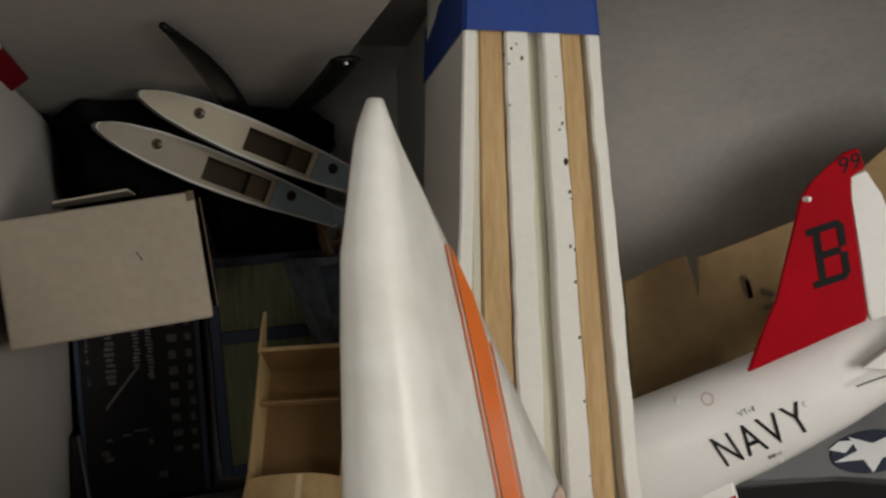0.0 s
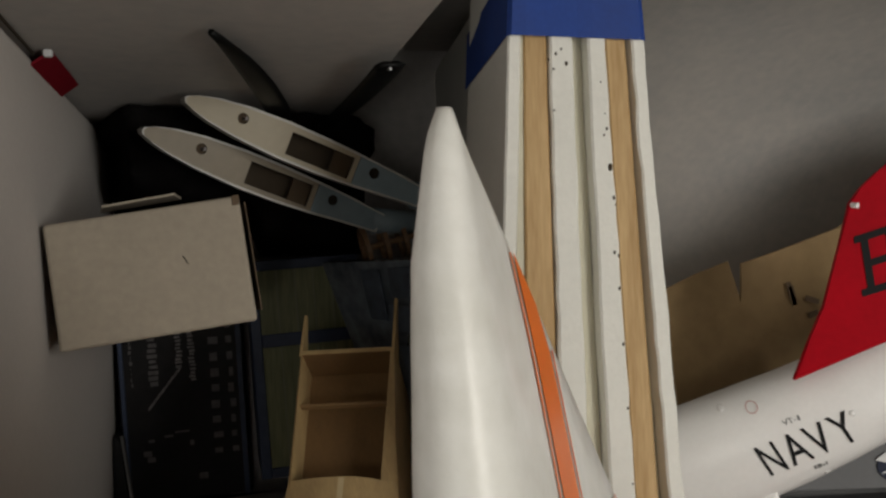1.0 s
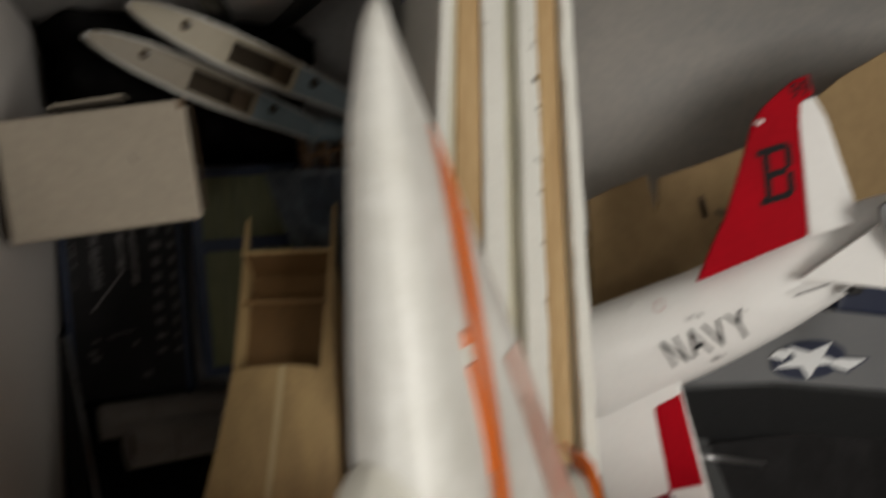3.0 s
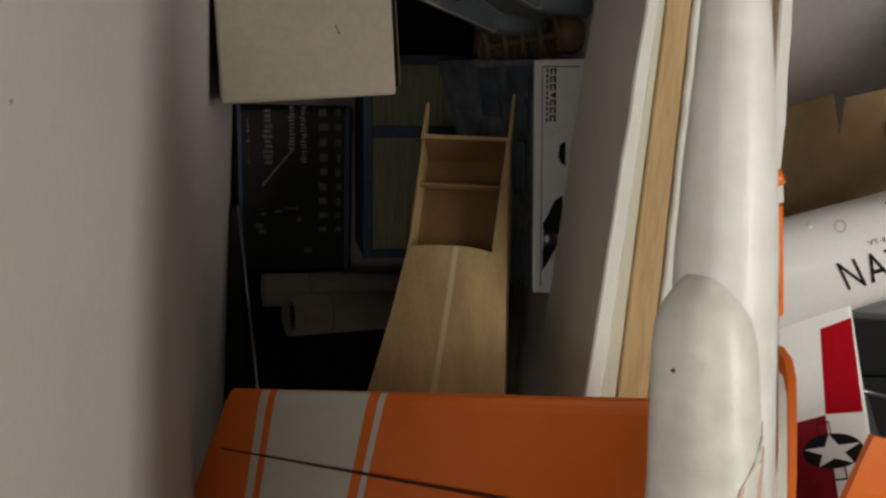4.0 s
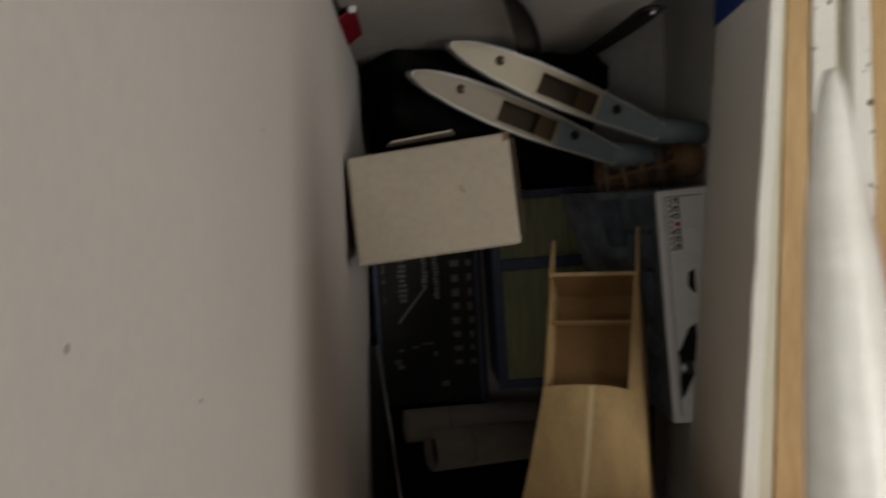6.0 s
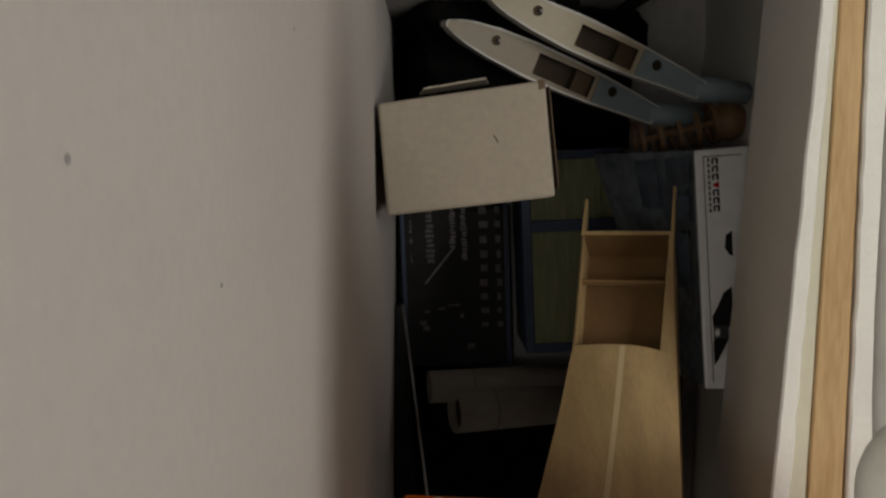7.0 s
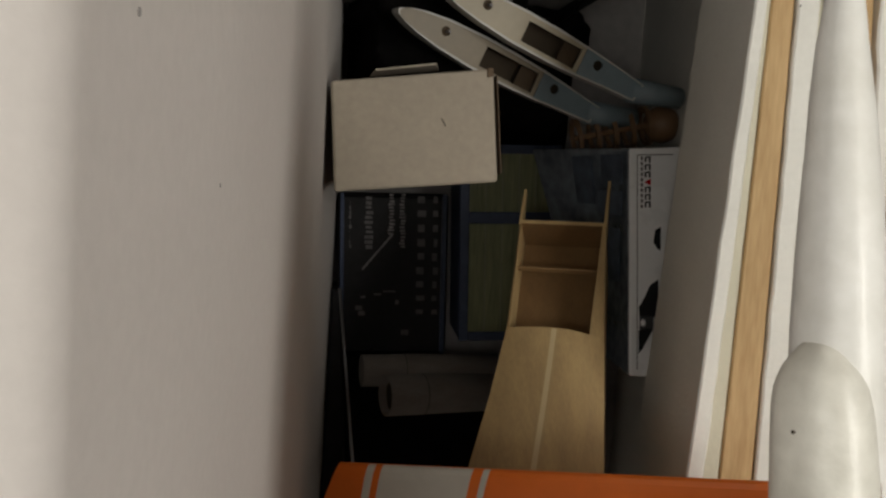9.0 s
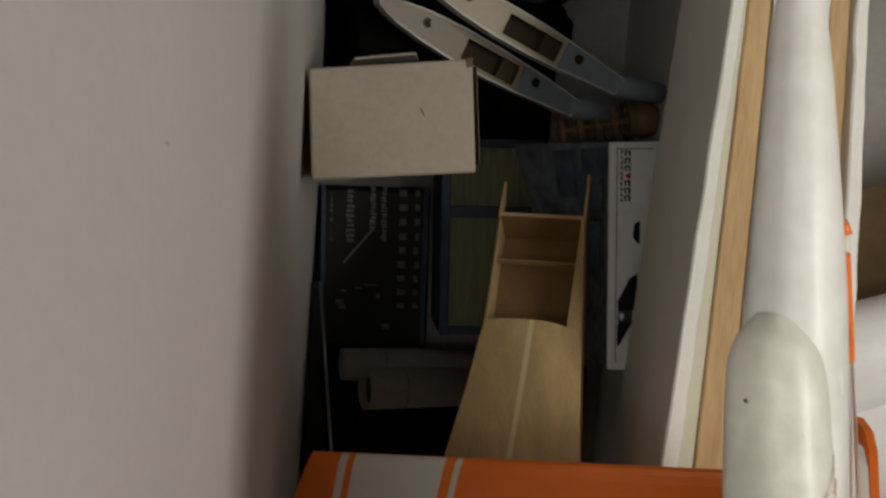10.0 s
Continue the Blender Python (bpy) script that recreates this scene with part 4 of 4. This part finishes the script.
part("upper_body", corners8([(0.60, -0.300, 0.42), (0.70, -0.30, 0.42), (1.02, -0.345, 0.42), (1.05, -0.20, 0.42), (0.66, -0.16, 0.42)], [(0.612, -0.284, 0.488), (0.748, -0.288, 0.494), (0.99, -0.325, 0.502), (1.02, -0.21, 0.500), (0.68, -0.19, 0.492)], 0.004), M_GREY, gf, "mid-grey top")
# Facets below the ridge get a much darker grey than the top.
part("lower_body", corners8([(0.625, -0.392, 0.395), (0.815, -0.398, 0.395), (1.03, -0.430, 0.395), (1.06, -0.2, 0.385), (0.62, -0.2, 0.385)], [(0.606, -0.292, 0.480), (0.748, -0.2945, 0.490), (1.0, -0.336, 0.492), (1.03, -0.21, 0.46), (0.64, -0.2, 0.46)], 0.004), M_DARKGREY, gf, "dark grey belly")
gplane = lambda u, v, h: Vector((u, v, 0.4935 + (u - 0.69) * 0.026 + 0.0008 + h))
roundel(gf, gplane, (0.797, -0.262), 0.060, 54, 0.0004, M_DEEPBLUE, 0.44)
for pts, mt, h in ((((0.824, -0.273), (0.842, -0.261), (0.896, -0.267), (0.861, -0.285)), M_DEEPBLUE, 0.0006), (((0.831, -0.2725), (0.844, -0.2635), (0.888, -0.268), (0.859, -0.2815)), M_STARWHITE, 0.0014), (((0.734, -0.254), (0.748, -0.2450), (0.772, -0.2460), (0.757, -0.2600)), M_STARWHITE, 0.0014)):
    part("badge_bar", corners8([gplane(u, v, h) for u, v in pts][::-1], [gplane(u, v, h + 0.0006) for u, v in pts][::-1]), mt, gf)
part("wing_tip", corners8([pp(0.256, 0.086, 0.035), pp(0.35, 0.105, 0.02), pp(0.36, -0.09, 0.0), pp(0.30, -0.085, 0.0), pp(0.254, 0.066, 0.035)][::-1], [pp(0.256, 0.086, 0.043), pp(0.35, 0.105, 0.028), pp(0.36, -0.09, 0.008), pp(0.30, -0.085, 0.008), pp(0.254, 0.066, 0.043)][::-1], 0.002), M_GREY, gf, "grey wing tip")
solid("blue_wing_panel", corners8([(0.84, -0.20, 0.386), (1.2, -0.25, 0.386), (1.2, -0.09, 0.386), (0.86, -0.09, 0.386)], [(0.84, -0.20, 0.50), (1.2, -0.25, 0.52), (1.2, -0.09, 0.52), (0.86, -0.09, 0.50)], 0.006), M_DEEPBLUE, "dark blue painted foam wing panel on the cardboard", "model part")
# Added slab that blacks out the cardboard south of the jet.
solid("black_cover_slab", block(0.565, 1.2, -0.745, -0.395, 0.386, 0.405, 0.004), M_BLACKPLASTIC, "flat black slab added to cover the cardboard box top", "tray")
solid("metal_linkage", tube((0.66, -0.402, 0.409), (0.80, -0.432, 0.409), 0.004, n=10), M_STEEL, "short metal linkage on the cardboard", "linkage", smooth=True)
solid("black_wing_blade", corners8([(0.60, -0.50, 0.43), (0.66, -0.36, 0.386), (0.70, -0.36, 0.386), (0.75, -0.52, 0.43)][::-1], [(0.60, -0.50, 0.438), (0.66, -0.36, 0.394), (0.70, -0.36, 0.394), (0.75, -0.52, 0.438)][::-1], 0.002), M_DARKGREY, "dark grey foam panel leaning on the black slab", "model part")


# ---- white and orange airplane standing on its tail ----
plane = thing("sport_airplane", (0.13, -0.6, 0.0), "white and orange film-covered model airplane standing upright", "model airplane")


def fin_le(y):
    ys = (0.0395, 0.030, 0.0, -0.09, -0.165, -0.3, -0.42)
    return Vector((np.interp(-y, [-q for q in ys], (0.046, 0.0430, 0.0388, 0.0388, 0.0415, 0.0495, 0.0555)), y, np.interp(-y, [-q for q in ys], (1.154, 1.160, 1.169, 1.183, 1.190, 1.196, 1.198))))


def fin_te(y):
    return Vector((0.077 - 0.67 * (y + 0.007), y - 0.0, 1.116 + 0.83 * (y + 0.007)))


def fin_thick(y):
    return np.interp(-y, (-0.0395, -0.034, -0.018, 0.018, 0.09, 0.165, 0.4), (0.004, 0.008, 0.013, 0.0215, 0.0330, 0.0362, 0.038))


def fin_frame(y):
    a, b = fin_le(y), fin_te(y)
    c = (b - a)
    ln = max(c.length, 0.004)
    c = Vector((c.x, 0, c.z)).normalized() if c.length > 0.002 else Vector((0.6, 0, -0.8))
    return a, c, Vector((-c.z, 0, c.x)), ln     # last: outward on the +x side


def half_thick(y, d, ln):
    t = fin_thick(y) / 2
    r = min(1.0, math.sqrt(max(0.0, 1 - (1 - min(1.0, d / (t * 1.25))) ** 2)))
    return t * r * (1 - 0.72 * max(0.0, (d - 1.25 * t)) / max(0.01, ln))


def fin_point(y, d, side, lift=0.0):
    a, c, p, ln = fin_frame(y)
    return a + c * d + p * (side * (half_thick(y, d, ln) + lift))


rings = []
for y in (0.0395, 0.037, 0.033, 0.028, 0.022, 0.012, 0.0, -0.02, -0.045, -0.07, -0.1, -0.14, -0.18, -0.24, -0.32, -0.42):
    a, c, p, ln = fin_frame(y)
    ds = [0, 0.0012, 0.003, 0.006, 0.010, 0.016]
    ds = [d for d in ds] + [0.016 + (max(ln, 0.02) - 0.016) * k / 5 for k in range(1, 6)]
    ds = [min(d, ln * (0.2 + 0.8 * i / (len(ds) - 1))) for i, d in enumerate(ds)]
    ds[0] = 0
    rings.append([fin_point(y, d, 1) for d in ds] + [fin_point(y, d, -1) for d in ds[:0:-1]])
fin_ob = part("fin", loft(rings), M_FILM, plane, "glossy white film-covered fin", smooth=True)


def fin_strip(rows, lift=0.0005):
    """A strip of trim film on the fin's face, from rows of y, near edge, far edge."""
    bm = bmesh.new()
    prev = None
    for y, d0, d1 in rows:
        vs = [bm.verts.new(fin_point(y, d0 + (d1 - d0) * k / 3, 1, lift)) for k in range(4)]
        if prev:
            for k in range(3):
                bm.faces.new((prev[k], prev[k + 1], vs[k + 1], vs[k]))
        prev = vs
    return bm


def stripe_rows(off, wid, y0=0.002):
    rows = []
    for i in range(16):
        y = y0 - 0.016 * i
        _, _, _, ln = fin_frame(y)
        base = 0.049 + 0.13 * (-y) + off
        rows.append((y, min(base, ln - 0.0004), min(base + wid, ln - 0.0002)))
    return [r for r in rows if r[2] > r[1] + 0.0003]


part("trim_stripe", fin_strip(stripe_rows(0.0, 0.0022)), M_ORANGE, fin_ob, "thin orange pinstripe", smooth=True)
part("trim_stripe", fin_strip(stripe_rows(0.0056, 0.0245)), M_ORANGE, fin_ob, "broad orange stripe", smooth=True)
part("trim_stripe", fin_strip(stripe_rows(0.0335, 0.0022)), M_ORANGE, fin_ob, "thin orange pinstripe", smooth=True)

rows = []
for i in range(10):
    y = -0.095 - 0.02 * i
    _, _, _, ln = fin_frame(y)
    rows.append((y, ln - 0.045 - 0.004 * i, ln - 0.001))
part("trim_patch", fin_strip(rows, 0.0007), M_SALMON, fin_ob, "salmon tinted film patch", smooth=True)

# rounded fairing along the root
rings = []
for i in range(40):
    s = i / 39
    y = -0.1005 - 0.30 * s ** 1.6
    k = min(1.0, (-0.1005 - y) / 0.026)
    r = float(np.interp(-y, (0.1005, 0.14, 0.176, 0.40), (0.0148, 0.0170, 0.0185, 0.022))) * math.sqrt(max(0.0, 1 - (1 - k) ** 2)) + 0.0002
    r *= 1.07 if k < 0.12 else (0.97 if k < 0.35 else 1.0)
    c = Vector((float(np.interp(-y, (0.1005, 0.12, 0.14, 0.176, 0.40), (0.0402, 0.0406, 0.0428, 0.0472, 0.054))), y, 1.1765 + 0.004 * s))
    rings.append([c + Vector((r * math.cos(a), 0, r * 1.05 * math.sin(a))) for a in [2 * math.pi * q / 24 for q in range(24)]])
fair = part("fairing", loft(rings), M_FAIR, plane, "rounded white fairing", smooth=True)
bm = bmesh.new()
prev = None
for q in range(8, 40):
    y = -0.1005 - 0.30 * (q / 39) ** 1.6
    grow = min(1.0, (-0.138 - y) / 0.030)
    if grow <= 0:
        continue
    ring = [Vector(p) for p in rings[q]]
    mid = sum(ring, Vector()) / 24
    row = []
    for k in range(5):
        a = math.radians(-35 + (50 + 75 * grow) * k / 4) / (2 * math.pi) * 24
        lo, f = math.floor(a), a - math.floor(a)
        p = ring[lo % 24].lerp(ring[(lo + 1) % 24], f)
        row.append(bm.verts.new(p + (p - mid).normalized() * 0.0005))
    if prev:
        for k in range(4):
            bm.faces.new((prev[k], prev[k + 1], row[k + 1], row[k]))
    prev = row
part("trim_patch", bm, M_SALMON, fair, "salmon tinted film patch", smooth=True)
# fillet that runs from the fin down beside the fairing
rings = []
for k in range(15):
    t = k / 14
    c = Vector((0.0475, -0.088, 1.1765)).lerp(Vector((0.0612, -0.131, 1.1815)), t)
    r = 0.0056 * (1 - 0.25 * t) * math.sqrt(max(0.02, 1 - max(0.0, (t - 0.8) / 0.2) ** 2))
    rings.append([c + Vector((r * math.cos(a), 0, r * math.sin(a))) for a in [2 * math.pi * q / 14 for q in range(14)]])
part("fillet", loft(rings), M_FILM, plane, "white film fillet beside the fairing", smooth=True)
bm = bmesh.new()
bmesh.ops.create_uvsphere(bm, u_segments=8, v_segments=5, radius=0.0007)
bmesh.ops.translate(bm, vec=(0.0265, -0.131, 1.1868), verts=bm.verts)
part("speck", bm, M_PIT, fair)
# control horn and clevis on the fin
cl = part("clevis", tube(fin_point(-0.071, 0.051, 1, -0.001), fin_point(-0.076, 0.052, 1, 0.0005), 0.0024, n=12), M_ORANGE, plane, "orange clevis", smooth=True)
part("pin", tube(fin_point(-0.076, 0.052, 1, 0.0), fin_point(-0.082, 0.054, 1, 0.0), 0.0018, n=10), M_STRIPE, cl)
part("arm", tube(fin_point(-0.083, 0.054, 1, -0.001), fin_point(-0.125, 0.072, 1, -0.001), 0.0026, 0.0032, n=10), M_ORANGE, cl)
# body down to the floor
rings = []
for x, y, z, r in ((0.07, -0.36, 1.15, 0.02), (0.09, -0.44, 0.98, 0.05), (0.11, -0.52, 0.6, 0.06), (0.13, -0.6, 0.25, 0.065), (0.13, -0.62, 0.0, 0.05)):
    rings.append([(x + r * math.cos(a), y + r * math.sin(a), z) for a in [2 * math.pi * q / 18 for q in range(18)]])
part("fuselage", loft(rings), M_FILM, plane, smooth=True)

# orange tailplane
TA, TB, TC = Vector((-0.129, -0.33, 0.65)), Vector((0.195, -0.27, 0.84)), Vector((-0.010, -0.1, -0.03))
TN = (TB - TA).cross(TC).normalized()
TN = -TN if TN.z < 0 else TN


def tp(u, v, h=0.0):
    return TA + (TB - TA) * u + TC * v + TN * h


def tail_panel(u0, u1, v0, v1, t0, t1):
    rings = []
    for i in range(9):
        u = u0 + (u1 - u0) * i / 8
        sec = []
        prof = [(0.0, 0.0), (0.012, 0.5), (0.05, 0.85), (0.12, 1.0)] if v0 == 0 else [(0.0, 0.0), (0.0, 1.0)]
        prof = [(v0 + a, b * t0) for a, b in prof] + [(v1, t1)]
        for v, h in prof:
            sec.append(tp(u - 0.062 * v * (1 - i / 8), v, h - t0))
        for v, h in prof[::-1]:
            sec.append(tp(u - 0.062 * v * (1 - i / 8), v, -h - t0))
        rings.append(sec)
    return loft(rings)


stab = part("stabilizer", tail_panel(0.0, 1.18, 0.0, 3.0, 0.006, 0.004), M_ORANGE, plane, "orange film-covered tailplane")
for u0, u1 in ((0.085, 0.107), (0.126, 0.366), (0.392, 0.408)):
    bm = bmesh.new()
    prev = None
    for v in (0.0, 0.012, 0.05, 0.12, 1.5, 3.0):
        h = {0.0: -0.0052, 0.012: -0.0028, 0.05: -0.0006, 0.12: 0.0003}.get(v, 0.0)
        h = 0.0003 if v == 0.12 else h
        h = h if v < 0.2 else 0.0003 - 0.002 * (v - 0.12) / 2.88
        vs = [bm.verts.new(tp(u0, v, h)), bm.verts.new(tp(u1, v, h))]
        if prev:
            bm.faces.new((prev[0], prev[1], vs[1], vs[0]))
        prev = vs
    part("trim_stripe", bm, M_STRIPE, stab, "cream trim stripe")
a, b, w = tp(0.0, 0.617, 0.0008), tp(0.86, 1.04, 0.0006), TC.normalized() * 0.0016
part("hinge_gap", corners8([a - w * 0.4, a + w * 0.4, b + w * 1.4, b - w * 1.4], [q + TN * 0.0006 for q in (a - w * 0.4, a + w * 0.4, b + w * 1.4, b - w * 1.4)]), M_HINGE, stab, "dark hinge line")
# cream and orange tip piece beyond the fin
rows = [(-0.207, 0.2470, 0.2525), (-0.216, 0.2475, 0.2605), (-0.23, 0.2500, 0.2655), (-0.26, 0.2545, 0.2705), (-0.30, 0.2585, 0.2765), (-0.36, 0.264, 0.283), (-0.45, 0.27, 0.29)]
part("tip_rib", loft([[(b - 0.004, y, 0.898), (b, y, 0.902), (b, y - 0.002, 0.87), (b - 0.004, y - 0.002, 0.87)] for y, a, b in rows]), M_ORANGE, plane, "orange edge")
part("tip_block", loft([[(a, y - 0.012, 0.892), (b - 0.0045, y - 0.012, 0.900), (b - 0.0045, y - 0.014, 0.85), (a, y - 0.014, 0.85)] for y, a, b in rows]), M_STRIPE, plane, "cream edge")
part("elevator_half", corners8([(0.458, -0.336, 0.742), (0.440, -0.395, 0.742), (0.41, -0.55, 0.742), (0.62, -0.58, 0.80), (0.62, -0.36, 0.80)], [(0.458, -0.336, 0.75), (0.440, -0.395, 0.75), (0.41, -0.55, 0.75), (0.62, -0.58, 0.81), (0.62, -0.36, 0.81)], 0.002), M_ORANGE, plane, "orange tailplane half")
